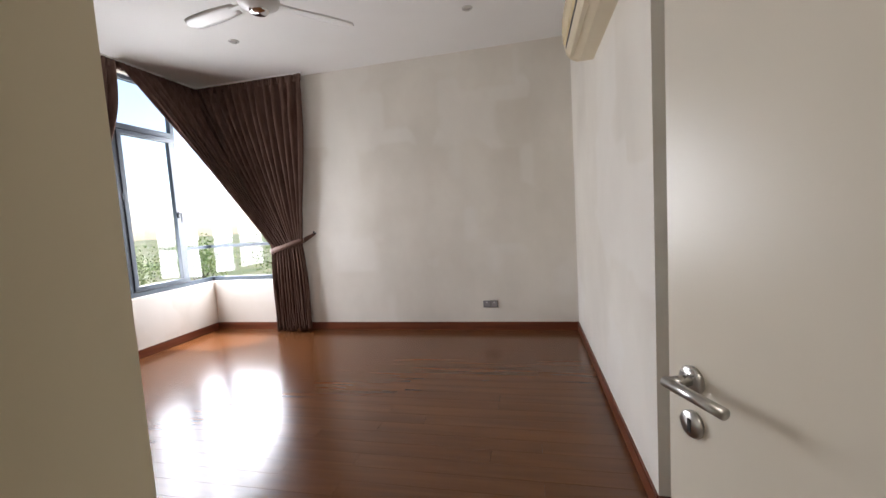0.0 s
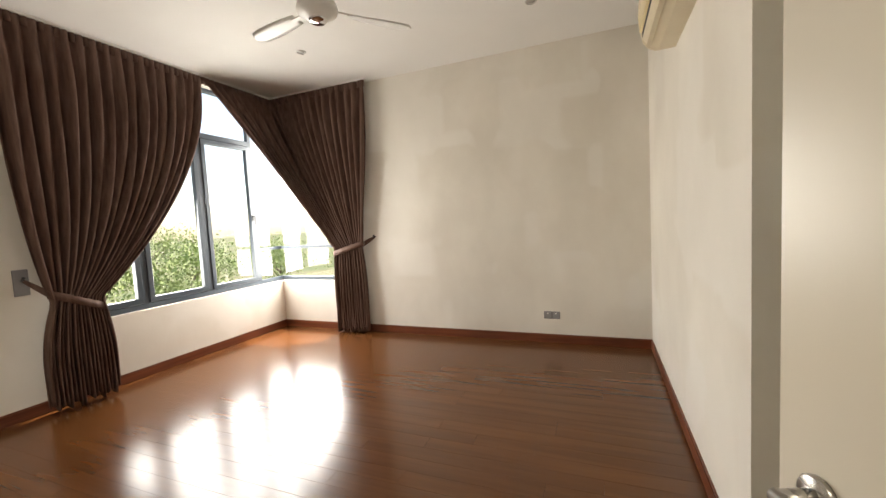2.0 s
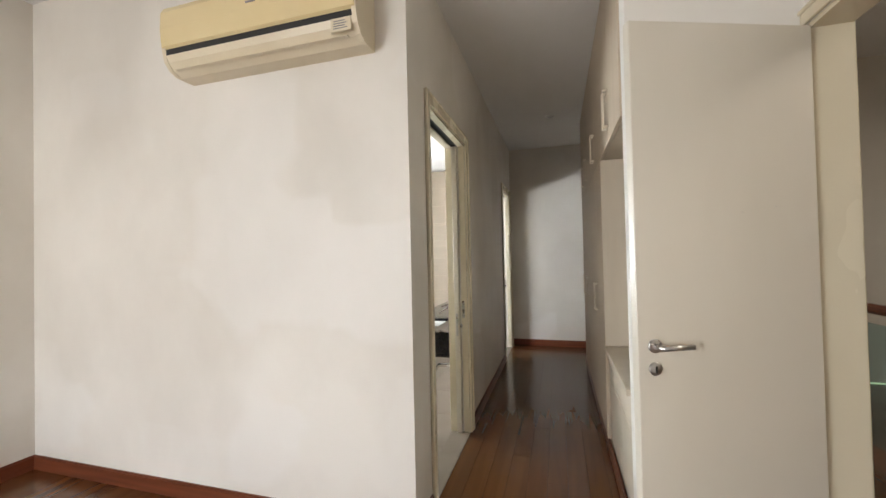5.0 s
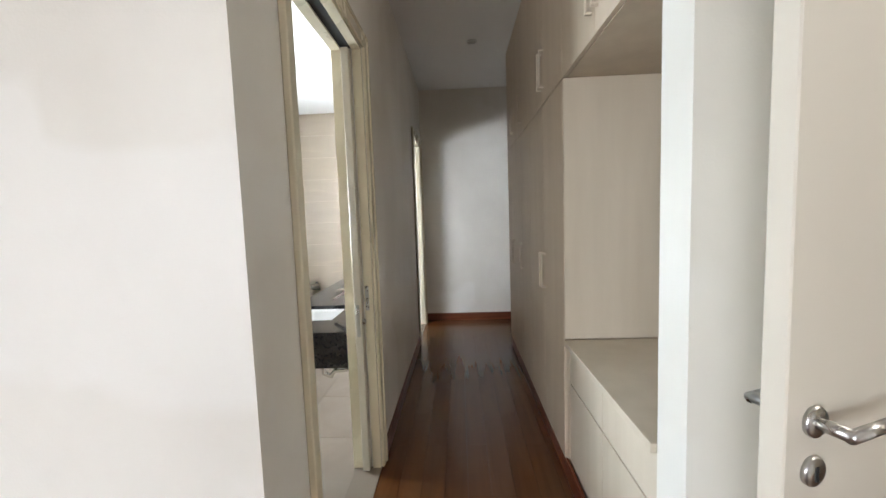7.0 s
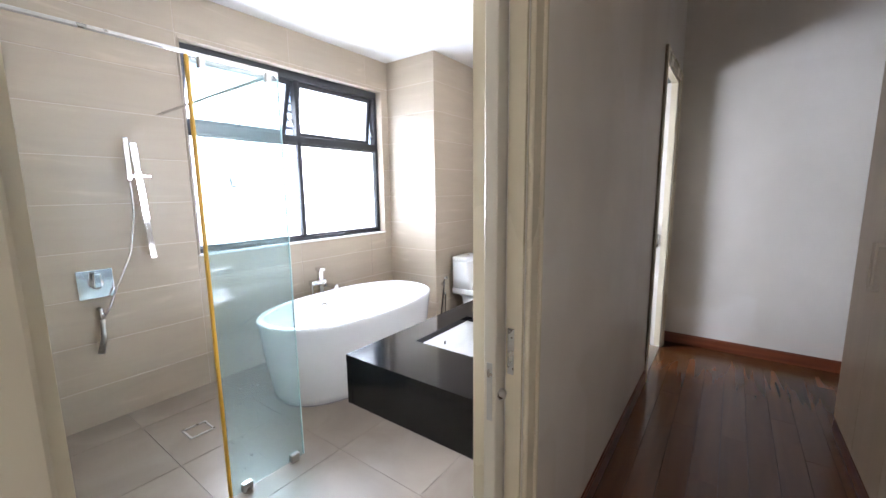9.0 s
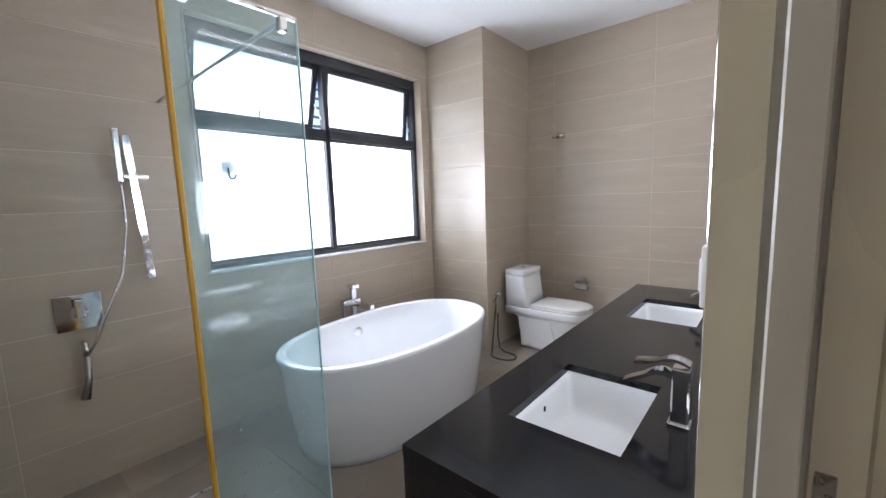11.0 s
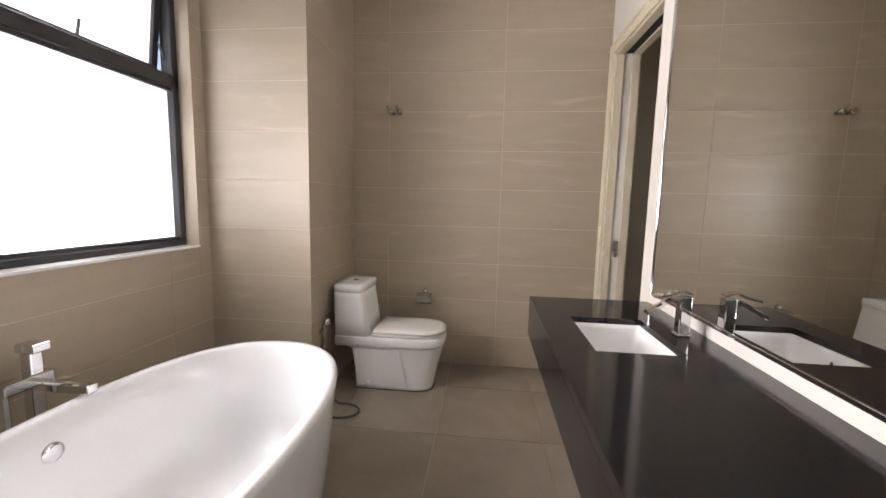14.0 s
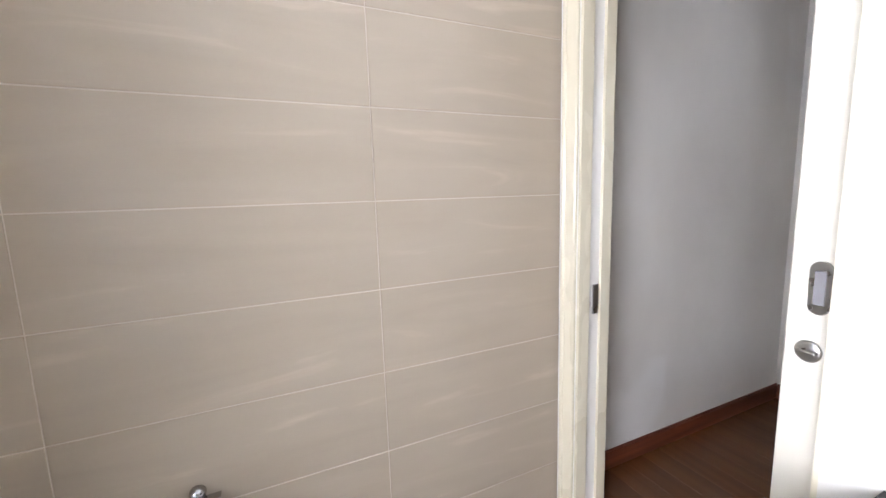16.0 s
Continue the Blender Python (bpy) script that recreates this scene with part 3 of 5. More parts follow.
def lever(parent, side, length=0.12):
    """Lever on a round rose with a keyhole rose below; side: +1 or -1 face of the leaf."""
    face = 0.0 if side > 0 else -0.04
    hx, hz = -L + 0.065, 1.1
    ps = [(hx, face, hz), (hx, face + side * 0.052, hz)]
    bm = bmesh.new()
    add_lathe(bm, [(0.001, 0), (0.026, 0), (0.027, 0.006 * side), (0.024, 0.010 * side), (0.001, 0.010 * side)], (hx, face, hz), 24, "y")
    bm.transform(swing)
    rose = part("handle_rose", bm, satin_steel, parent, "round satin steel rose", True)
    bm = bmesh.new()
    add_tube(bm, ps, 0.011, 14)
    add_tube(bm, [(hx - 0.008, face + side * 0.052, hz), (hx + length, face + side * 0.052, hz + 0.001)], 0.010, 14)
    bm.transform(swing)
    part("lever_handle", bm, satin_steel, rose, "satin steel lever", True)
    bm = bmesh.new()
    add_lathe(bm, [(0.001, 0), (0.025, 0), (0.026, 0.006 * side), (0.023, 0.010 * side), (0.001, 0.010 * side)], (hx, face, hz - 0.085), 24, "y")
    bm.transform(swing)
    key = part("keyhole_rose", bm, satin_steel, parent, "round satin steel keyhole rose", True)
    part("keyhole", box((hx - 0.004, face + side * 0.0095, hz - 0.1), (hx + 0.004, face + side * 0.0112, hz - 0.074), m=swing), dark_slot, key)


lever(leaf3, 1)
lever(leaf3, -1)
for z in (0.3, 1.25, 2.05):
    part("hinge", tube([tuple(swing @ Vector((0.006, 0.004, z - 0.05))), tuple(swing @ Vector((0.006, 0.004, z + 0.05)))], 0.008, 10), satin_steel, entry, "satin steel hinge")
for u, z in ((-0.18, 1.62), (-0.32, 1.60)):
    part("screw_hole", lathe([(0.0003, 0), (0.0014, 0), (0.001, -0.001), (0.0003, -0.0015)], tuple(swing @ Vector((u, -0.0402, z))), 10, "y"), grey_plastic, leaf3, "small dark screw hole")

# ---- bedroom window ----
win = new("window_1")
win.matrix_basis = pose(-0.9, BED_Y0 - 0.08, 0.7)
tagged(win, "slate grey aluminium corner window with casements", "window", kind="structure")
WY0, WY1 = BED_Y0 - 0.12, BED_Y0 - 0.06
WX0 = BED_X0 - 0.12
fr = bmesh.new()
add_box(fr, (WX0, WY0, 0.70), (0.55, WY1, 0.76), 0.004, 1)
add_box(fr, (WX0, WY0, 3.25), (0.55, WY1, 3.30), 0.004, 1)
add_box(fr, (-1.80, WY0, 2.66), (0.55, WY1, 2.73), 0.004, 1)
for x in (0.50, -0.26, -1.02, -1.80):
    add_box(fr, (x - 0.03, WY0, 0.76), (x + 0.03, WY1, 3.25), 0.004, 1)
add_box(fr, (WX0, WY0 + 0.01, 1.18), (-1.83, WY1 - 0.01, 1.225), 0.004, 1)
part("window_frame", fr, alu_blue, win)
fr = bmesh.new()
add_box(fr, (WX0, WY1, 0.70), (WX0 + 0.06, -3.2, 0.76), 0.004, 1)
add_box(fr, (WX0, WY1, 3.25), (WX0 + 0.06, -3.2, 3.30), 0.004, 1)
add_box(fr, (WX0 + 0.01, WY1, 1.18), (WX0 + 0.05, -3.26, 1.225), 0.004, 1)
add_box(fr, (WX0, -3.26, 0.76), (WX0 + 0.06, -3.2, 3.25), 0.004, 1)
part("corner_frame", fr, alu_blue, win)
for k, (xa, xb) in enumerate(((-0.23, 0.47), (-0.99, -0.29), (-1.77, -1.05))):
    sash = bmesh.new()
    y0, y1 = WY0 + 0.012, WY1 + 0.012
    add_box(sash, (xa, y0, 0.765), (xb, y1, 0.82), 0.004, 1)
    add_box(sash, (xa, y0, 2.60), (xb, y1, 2.655), 0.004, 1)
    add_box(sash, (xa, y0, 0.82), (xa + 0.055, y1, 2.60), 0.004, 1)
    add_box(sash, (xb - 0.055, y0, 0.82), (xb, y1, 2.60), 0.004, 1)
    sash_ob = part("casement", sash, alu_blue, win)
    pane = part("pane", box((xa + 0.05, WY0 + 0.03, 0.815), (xb - 0.05, WY0 + 0.036, 2.605)), clear_glass, sash_ob)
    pane.visible_shadow = False
    hx = xb - 0.028 if k == 1 else xa + 0.028
    hm = bmesh.new()
    add_box(hm, (hx - 0.012, y1, 1.62), (hx + 0.012, y1 + 0.02, 1.70), 0.003, 1)
    add_tube(hm, [(hx, y1 + 0.02, 1.69), (hx, y1 + 0.045, 1.68), (hx, y1 + 0.045, 1.56)], 0.008, 8)
    part("window_handle", hm, alu_black, sash_ob, "black casement handle")
for a, b in (((-0.23, WY0 + 0.02, 2.73), (0.47, WY0 + 0.026, 3.25)), ((-0.99, WY0 + 0.02, 2.73), (-0.29, WY0 + 0.026, 3.25)), ((-1.77, WY0 + 0.02, 2.73), (-1.05, WY0 + 0.026, 3.25)),
             ((WX0, WY0 + 0.02, 1.22), (-1.83, WY0 + 0.026, 3.25)), ((WX0, WY0 + 0.02, 0.76), (-1.83, WY0 + 0.026, 1.18)),
             ((WX0 + 0.02, WY1, 1.22), (WX0 + 0.026, -3.26, 3.25)), ((WX0 + 0.02, WY1, 0.76), (WX0 + 0.026, -3.26, 1.18))):
    p = part("pane", box(a, b), clear_glass, win)
    p.visible_shadow = False

# ---- curtains ----
def curtain(name, top, tie, foot, tie_z, top_z, power, folds, label, tie_from, hook):
    """Pleated cloth hung from a path `top`, drawn together at `tie`, falling to `foot`. Paths are lists of (x, y)."""
    def along(path, u):
        seg = [math.dist(p, q) for p, q in zip(path, path[1:])]
        d = u * sum(seg)
        for s, p, q in zip(seg, path, path[1:]):
            if d <= s or q is path[-1]:
                f = min(1.0, d / s)
                n = Vector((-(q[1] - p[1]), q[0] - p[0])).normalized()
                return Vector((p[0] + (q[0] - p[0]) * f, p[1] + (q[1] - p[1]) * f)), n
            d -= s
    cu = thing(name, (tie[0][0], tie[0][1], 0), label, "curtain", "bedroom curtains")
    nu, nv = folds * 12, 60
    bm = bmesh.new()
    grid = []
    rnd = random.Random(len(label))
    depth_of = [0.75 + 0.5 * rnd.random() for _ in range(folds + 2)]
    for j in range(nv + 1):
        z = top_z + (0.02 - top_z) * j / nv
        row = []
        for i in range(nu + 1):
            u = i / nu
            (pt, nt), (pm, nm), (pf, nf) = along(top, u), along(tie, u), along(foot, u)
            if z > tie_z:
                s = (top_z - z) / (top_z - tie_z)
                f = s ** (power * (0.75 + 0.5 * u if tie_from == 0 else 1.25 - 0.5 * u))
                p, n = pt.lerp(pm, f), nt.lerp(nm, f)
                amp = 0.022 + 0.030 * min(1, s * 5) - 0.022 * s ** 3
            else:
                s = (tie_z - z) / tie_z
                f = 1 - (1 - min(1, s * 1.6)) ** 2
                p, n = pm.lerp(pf, f), nm.lerp(nf, f)
                amp = 0.03 + 0.018 * f
            ph = 2 * math.pi * folds * u
            d = depth_of[int(folds * u)]
            wob = 0.25 * math.sin(ph * 0.5 + 3 * z) + 0.15 * math.sin(ph * 1.7 + 1.3 * z)
            p = p + n * amp * d * (math.sin(ph + 0.25 * math.sin(2.3 * z + 9 * u)) + wob)
            lift = 0.035 * math.sin(ph * 0.37) + (0.05 * noise.noise((u * 6, 0, 2.0)))
            row.append(bm.verts.new((p.x, p.y, z + (lift * (j / nv) ** 6 if z < 0.5 else 0) + 0.03 * (j / nv) ** 6)))
        grid.append(row)
    for r0, r1 in zip(grid, grid[1:]):
        for i in range(nu):
            bm.faces.new((r0[i], r0[i + 1], r1[i + 1], r1[i]))
    cloth = part("cloth", bm, curtain_cloth, cu, "", True)
    sol = cloth.modifiers.new("thick", "SOLIDIFY")
    sol.thickness = 0.004
    # heading tape with gathered pleats
    head = bmesh.new()
    rows = []
    for z in (top_z + 0.012, top_z - 0.075):
        row = []
        for i in range(folds * 16 + 1):
            u = i / (folds * 16)
            p, n = along(top, u)
            p = p + n * (0.014 * math.sin(2 * math.pi * folds * 2 * u) + 0.012)
            row.append(head.verts.new((p.x, p.y, z)))
        rows.append(row)
    for i in range(folds * 16):
        head.faces.new((rows[0][i], rows[0][i + 1], rows[1][i + 1], rows[1][i]))
    hb = part("heading", head, curtain_cloth, cu, "", True)
    hs = hb.modifiers.new("thick", "SOLIDIFY")
    hs.thickness = 0.012
    # tieback band round the gathered cloth, up to its hook
    (c0, _), (c1, n1) = along(tie, 0.0), along(tie, 1.0)
    mid = (c0 + c1) / 2
    half = (c1 - c0).length / 2 + 0.012
    ax = (c1 - c0).normalized()
    nn = Vector((-ax.y, ax.x))
    band = bmesh.new()
    hk = Vector(hook)
    ring_a, ring_b, ring_c, ring_d = [], [], [], []
    steep = (hk.z - tie_z) * 0.75
    for k in range(36):
        a = 2 * math.pi * k / 36
        off = ax * half * math.cos(a) + nn * 0.075 * math.sin(a)
        zz = tie_z + steep * ((ax * half * math.cos(a)).dot((hk.xy - mid).normalized() if (hk.xy - mid).length > 0 else ax)) / (hk.xy - mid).length
        p = mid + off
        q = mid + off * 1.06
        ring_a.append((p.x, p.y, zz - 0.035))
        ring_b.append((q.x, q.y, zz - 0.035))
        ring_c.append((q.x, q.y, zz + 0.035))
        ring_d.append((p.x, p.y, zz + 0.035))
    add_loft(band, [ring_a, ring_b, ring_c, ring_d], False, False)
    part("tieback", band, curtain_cloth, cu, "band of the same brown cloth", True)
    end = mid + (hk.xy - mid).normalized() * half
    strap = bmesh.new()
    z_end = tie_z + steep * half / (hk.xy - mid).length
    d = Vector((hk.x - end.x, hk.y - end.y, 0))
    side = Vector((-d.y, d.x, 0)).normalized() * 0.004
    vs = []
    for p, z, w in ((end, z_end, 0.035), ((end + hk.xy) / 2, (z_end + hk.z) / 2, 0.028), (hk.xy, hk.z, 0.016)):
        vs.append([(p.x + side.x, p.y + side.y, z - w), (p.x + side.x, p.y + side.y, z + w), (p.x - side.x, p.y - side.y, z + w), (p.x - side.x, p.y - side.y, z - w)])
    add_loft(strap, vs)
    part("tieback_strap", strap, curtain_cloth, cu)
    return cu


curtain("curtain", [(0.80, -4.10), (-0.98, -4.10)], [(0.61, -4.10), (0.26, -4.08)], [(0.70, -4.10), (0.22, -4.03)], 0.94, 3.335, 2.7, 17,
        "long brown pleated curtain tied back beside the window", 1, (0.73, -4.225, 1.17))
curtain("curtain", [(-0.98, -4.10), (-2.04, -4.10), (-2.04, -2.52)], [(-2.05, -3.16), (-2.06, -2.72)], [(-2.04, -3.18), (-2.06, -2.68)], 1.16, 3.335, 1.25, 22,
        "long brown pleated curtain gathered round the window corner", 0, (-2.15, -2.56, 1.31))
for hk, nrm in (((0.73, BED_Y0, 1.17), (0, 1)), ((BED_X0, -2.56, 1.31), (1, 0))):
    ho = thing("curtain_hook", hk, "small dark metal tieback hook on the wall", "hook", "tieback hooks")
    v = Vector((nrm[0], nrm[1], 0))
    part("shank", tube([Vector(hk), Vector(hk) + v * 0.05, Vector(hk) + v * 0.055 + Vector((0, 0, 0.02))], 0.006, 8), alu_black, ho)
    part("knob", lathe([(0.002, -0.012), (0.011, -0.008), (0.013, 0), (0.011, 0.008), (0.002, 0.012)], tuple(Vector(hk) + v * 0.055 + Vector((0, 0, 0.02))), 12), alu_black, ho, "", True)
track = thing("curtain_track", (-1, -4.1, BED_Z), "white curtain track running along two walls", "curtain track")
tb = bmesh.new()
add_box(tb, (-2.06, -4.115, BED_Z - 0.018), (0.92, -4.085, BED_Z))
part("rail", tb, white_plastic, track)
tb = bmesh.new()
add_box(tb, (-2.055, -4.085, BED_Z - 0.018), (-2.025, -2.5, BED_Z))
part("rail", tb, white_plastic, track)

plate = thing("wall_socket", (0.72, BED_Y0, 1.16), "grey plastic wall plate beside the curtain", "wall plate")
part("plate", box((0.68, BED_Y0, 1.04), (0.78, BED_Y0 + 0.012, 1.26), 0.004, 2), grey_plastic, plate)

# ---- socket on the back wall ----
so = thing("double_socket", (BED_X0, -0.27, 0.32), "grey double wall socket low on the wall", "socket")
part("plate", box((BED_X0, -0.36, 0.28), (BED_X0 + 0.012, -0.18, 0.365), 0.003, 2), grey_plastic, so)
for y in (-0.315, -0.225):
    part("socket_face", box((BED_X0 + 0.012, y - 0.034, 0.287), (BED_X0 + 0.0145, y + 0.034, 0.358), 0.001, 1), material("mid_grey_plastic", (0.30, 0.29, 0.30), 0.4), so)
    part("switch_rocker", box((BED_X0 + 0.0145, y - 0.008, 0.335), (BED_X0 + 0.018, y + 0.008, 0.352), 0.001, 1), white_plastic, so)

# ---- air conditioner ----
ac = thing("air_conditioner", (-0.03, AC_Y, 2.53), "yellowed split air conditioner mounted high on the wall", "air conditioner")
X0, X1 = -0.66, 0.57


def ac_shell(pts, xa, xb):
    return loft([[(xa, AC_Y - d, z) for d, z in pts], [(xb, AC_Y - d, z) for d, z in pts]])


front = [(0.045, 2.67), (0.20, 2.668), (0.213, 2.68), (0.222, 2.77), (0.218, 2.87), (0.20, 2.905), (0.045, 2.905)]
part("front_panel", ac_shell(front, X0 + 0.004, X1 - 0.004), ac_plastic, ac, "glossy yellowed front panel")
low = [(0.0, 2.545), (0.10, 2.542), (0.15, 2.56), (0.185, 2.6), (0.198, 2.636), (0.0, 2.636)]
part("lower_body", ac_shell(low, X0, X1), ac_white, ac, "ivory rounded lower body")
part("back_body", box((X0, AC_Y - 0.05, 2.637), (X1, AC_Y, 2.91), 0.01, 2), ac_white, ac)
part("air_slot", box((X0 + 0.006, AC_Y - 0.199, 2.635), (X1 - 0.006, AC_Y - 0.05, 2.671)), dark_slot, ac, "dark air outlet slot")
part("outlet_flap", box((X0 + 0.06, AC_Y - 0.165, 2.532), (X1 - 0.06, AC_Y - 0.135, 2.537), 0.002, 1, m=Matrix.Translation((0, -0.018, 0.022))), ac_white, ac)
for xx in (X0, X1 - 0.02):
    part("end_cap", ac_shell([(0.0, 2.546), (0.12, 2.544), (0.16, 2.563), (0.192, 2.603), (0.207, 2.67), (0.21, 2.87), (0.19, 2.908), (0.0, 2.908)], xx - 0.002, xx + 0.022), ac_white, ac)
part("badge", box((-0.06, AC_Y - 0.2255, 2.805), (0.0, AC_Y - 0.221, 2.813)), grey_plastic, ac, "small grey logo bar")
st = part("energy_sticker", box((X1 - 0.14, AC_Y - 0.2, 2.57), (X1 - 0.03, AC_Y - 0.186, 2.635), m=None), ac_white, ac, "pale rating sticker")
for k in range(4):
    part("sticker_line", box((X1 - 0.125, AC_Y - 0.2012, 2.582 + 0.012 * k), (X1 - 0.05 - 0.012 * (k % 2), AC_Y - 0.1998, 2.586 + 0.012 * k)), grey_plastic, st)

# ---- ceiling fan ----
FX, FY, FZ = 0.12, -1.50, 2.97
fan = thing("ceiling_fan", (FX, FY, FZ), "white three-blade ceiling fan hanging from a rod", "ceiling fan")
part("canopy", lathe([(0.02, BED_Z - 0.09), (0.06, BED_Z - 0.06), (0.075, BED_Z - 0.015), (0.075, BED_Z)], (FX, FY, 0), 28), white_plastic, fan, "", True)
part("down_rod", tube([(FX, FY, FZ + 0.06), (FX, FY, BED_Z - 0.05)], 0.035, 18), white_plastic, fan, "", True)
hub = part("motor_housing", lathe([(0.02, -0.075), (0.07, -0.07), (0.095, -0.045), (0.13, -0.03), (0.14, 0.0), (0.13, 0.035), (0.08, 0.06), (0.036, 0.075)], (FX, FY, FZ), 36), white_plastic, fan, "", True)
part("bottom_cap", lathe([(0.002, -0.092), (0.05, -0.088), (0.062, -0.074), (0.064, -0.07)], (FX, FY, FZ), 28), chrome, hub, "shiny bottom cap", True)
for k in range(3):
    a0 = 20 + 120 * k
    m = pose(FX, FY, FZ - 0.005, 0, 0, a0)
    rings = []
    for s in range(13):
        r = 0.20 + (0.70 - 0.20) * s / 12
        w = 0.048 + 0.026 * math.sin(math.pi * min(1, s / 12 * 0.8)) - (0.05 * max(0, (s - 10.5) / 1.5) ** 2 if s > 10 else 0)
        tilt = 0.22 - 0.1 * s / 12
        rings.append([(r, -w, -w * tilt), (r, -w * 0.5, 0.004 - w * 0.5 * tilt), (r, w * 0.5, 0.004 + w * 0.5 * tilt), (r, w, w * tilt), (r, w * 0.5, -0.004 + w * 0.5 * tilt), (r, -w * 0.5, -0.004 - w * 0.5 * tilt)])
    bm = loft(rings)
    bm.transform(m)
    blade = part("blade", bm, white_plastic, fan, "", True)
    bm = bmesh.new()
    add_box(bm, (0.11, -0.03, -0.006), (0.25, 0.03, 0.006), 0.004, 1)
    bm.transform(m)
    part("blade_bracket", bm, white_plastic, blade)


# ---- downlights ----
def downlight(x, y, z, lit, label):
    d = thing("downlight", (x, y, z), label, "downlight", "recessed downlights")
    part("trim_ring", lathe([(0.034, 0.004), (0.036, -0.006), (0.045, -0.008), (0.052, -0.002), (0.052, 0.001)], (x, y, z), 28), satin_steel if not lit else white_plastic, d, "", True)
    part("lamp_face", lathe([(0.001, -0.002), (0.034, -0.002), (0.035, 0.002), (0.001, 0.003)], (x, y, z), 24), lamp_glow if lit else lamp_off, d, "bright lamp face" if lit else "unlit lamp face", True)


downlight(-1.07, -2.66, BED_Z, False, "unlit round steel downlight in the bedroom ceiling")
downlight(-1.23, -0.25, BED_Z, False, "unlit round steel downlight in the bedroom ceiling")
downlight(1.42, 3.86, HALL_Z, False, "unlit round steel downlight in the hall ceiling")
downlight(-0.72, 4.22, BATH_Z, True, "lit round white downlight in the bathroom ceiling")

# ---- wardrobe ----
def cab_handle(parent, y, z0, z1):
    bm = bmesh.new()
    add_box(bm, (WF - 0.03, y - 0.007, z0), (WF - 0.022, y + 0.007, z1), 0.002, 1)
    for za, zb in ((z0, z0 + 0.012), (z1 - 0.012, z1)):
        add_box(bm, (WF - 0.0225, y - 0.007, za), (WF + 0.001, y + 0.007, zb), 0.002, 1)
    part("handle", bm, laminate_light, parent, "slim pale bar handle")


SEAM, CAB_TOP = 2.13, 3.135


def cabinet(name, y0, y1, z0, z1, doors, label, handle_z):
    """A unit: carcass behind a row of doors. doors: (ya, yb, handle y)."""
    c = thing(name, (2.2, (y0 + y1) / 2, z0), label, "wardrobe", "hall wardrobe units")
    part("body", box((WF + 0.022, y0 + 0.001, z0), (2.548, y1 - 0.001, z1)), laminate, c)
    for ya, yb, hy in doors:
        d = part("door", box((WF, ya + 0.0015, z0 + (0.1 if z0 == 0 else 0.002)), (WF + 0.02, yb - 0.0015, z1 - 0.002), 0.0015, 1), laminate, c)
        cab_handle(d, hy, *handle_z)
    return c


LOW_H, HIGH_H = (0.97, 1.20), (2.22, 2.45)
ROWS = ((1.96, 2.90, ((1.96, 2.43, 2.395), (2.43, 2.90, 2.465)), "with two doors beside the niche"),
        (2.90, 3.33, ((2.90, 3.33, 3.29), ), "with a single door"),
        (3.33, 4.20, ((3.33, 3.765, 3.73), (3.765, 4.20, 3.80)), "with two doors beside the hall end"))
for ya, yb, doors, where in ROWS:
    cabinet("wardrobe_unit", ya, yb, 0.0, SEAM - 0.004, doors, "tall cream laminate wardrobe unit " + where, LOW_H)
    cabinet("overhead_cabinet", ya, yb, SEAM, CAB_TOP, doors, "cream laminate overhead cabinet " + where, HIGH_H)
cabinet("overhead_cabinet", 0.987, 1.96, SEAM, CAB_TOP, ((0.987, 1.475, 1.44), (1.475, 1.96, 1.51)), "cream laminate cabinet above the dressing niche", HIGH_H)
NZ = 0.775
niche = thing("dressing_niche", (2.2, 1.47, 0.0), "pale laminate dressing niche with counter and drawers", "dressing table")
part("back_panel", box((2.535, 0.987, NZ + 0.005), (2.548, 1.957, SEAM - 0.003)), laminate_light, niche)
part("side_panel", box((WF + 0.002, 1.94, NZ + 0.005), (2.534, 1.958, SEAM - 0.003)), laminate_light, niche)
part("countertop", box((WF - 0.008, 0.987, NZ - 0.03), (2.534, 1.939, NZ), 0.003, 2), laminate_light, niche)
part("body", box((WF + 0.045, 0.987, 0.0), (2.534, 1.939, NZ - 0.031)), laminate, niche)
for ya, yb in ((0.989, 1.463), (1.467, 1.938)):
    part("drawer_front", box((WF + 0.025, ya, NZ - 0.235), (WF + 0.044, yb, NZ - 0.04), 0.0015, 1), laminate_light, niche)
    part("cupboard_door", box((WF + 0.025, ya, 0.10), (WF + 0.044, yb, NZ - 0.243), 0.0015, 1), laminate_light, niche)
dm = thing("dressing_mirror", (2.53, 1.4, NZ + 0.07), "frameless mirror with a dark edge in the niche", "mirror")
part("backing", box((2.526, 1.0, NZ + 0.065), (2.534, 1.845, 2.045)), dark_slot, dm, "thin dark edge")
part("glass", box((2.521, 1.006, NZ + 0.071), (2.5255, 1.839, 2.039)), mirror_silver, dm)

# ---- landing ----
rail = thing("stair_railing", (3.5, 1.9, 0), "glass stair railing with a wooden handrail", "railing")
part("handrail", loft([[(3.48 + a, y, 1.02 + b) for a, b in ((0, 0), (0.02, -0.02), (0.05, -0.02), (0.07, 0), (0.07, 0.03), (0.05, 0.045), (0.02, 0.045), (0, 0.03))] for y in (0.9, 3.6)]), base_wood, rail, "red-brown wooden handrail")
for y in (1.72, 2.62, 3.5):
    post = part("post", box((3.50, y - 0.02, -0.02), (3.54, y + 0.02, 0.98), 0.003, 1), satin_steel, rail)
    part("rail_bracket", tube([(3.52, y, 0.98), (3.52, y, 1.01)], 0.012, 8), satin_steel, post)
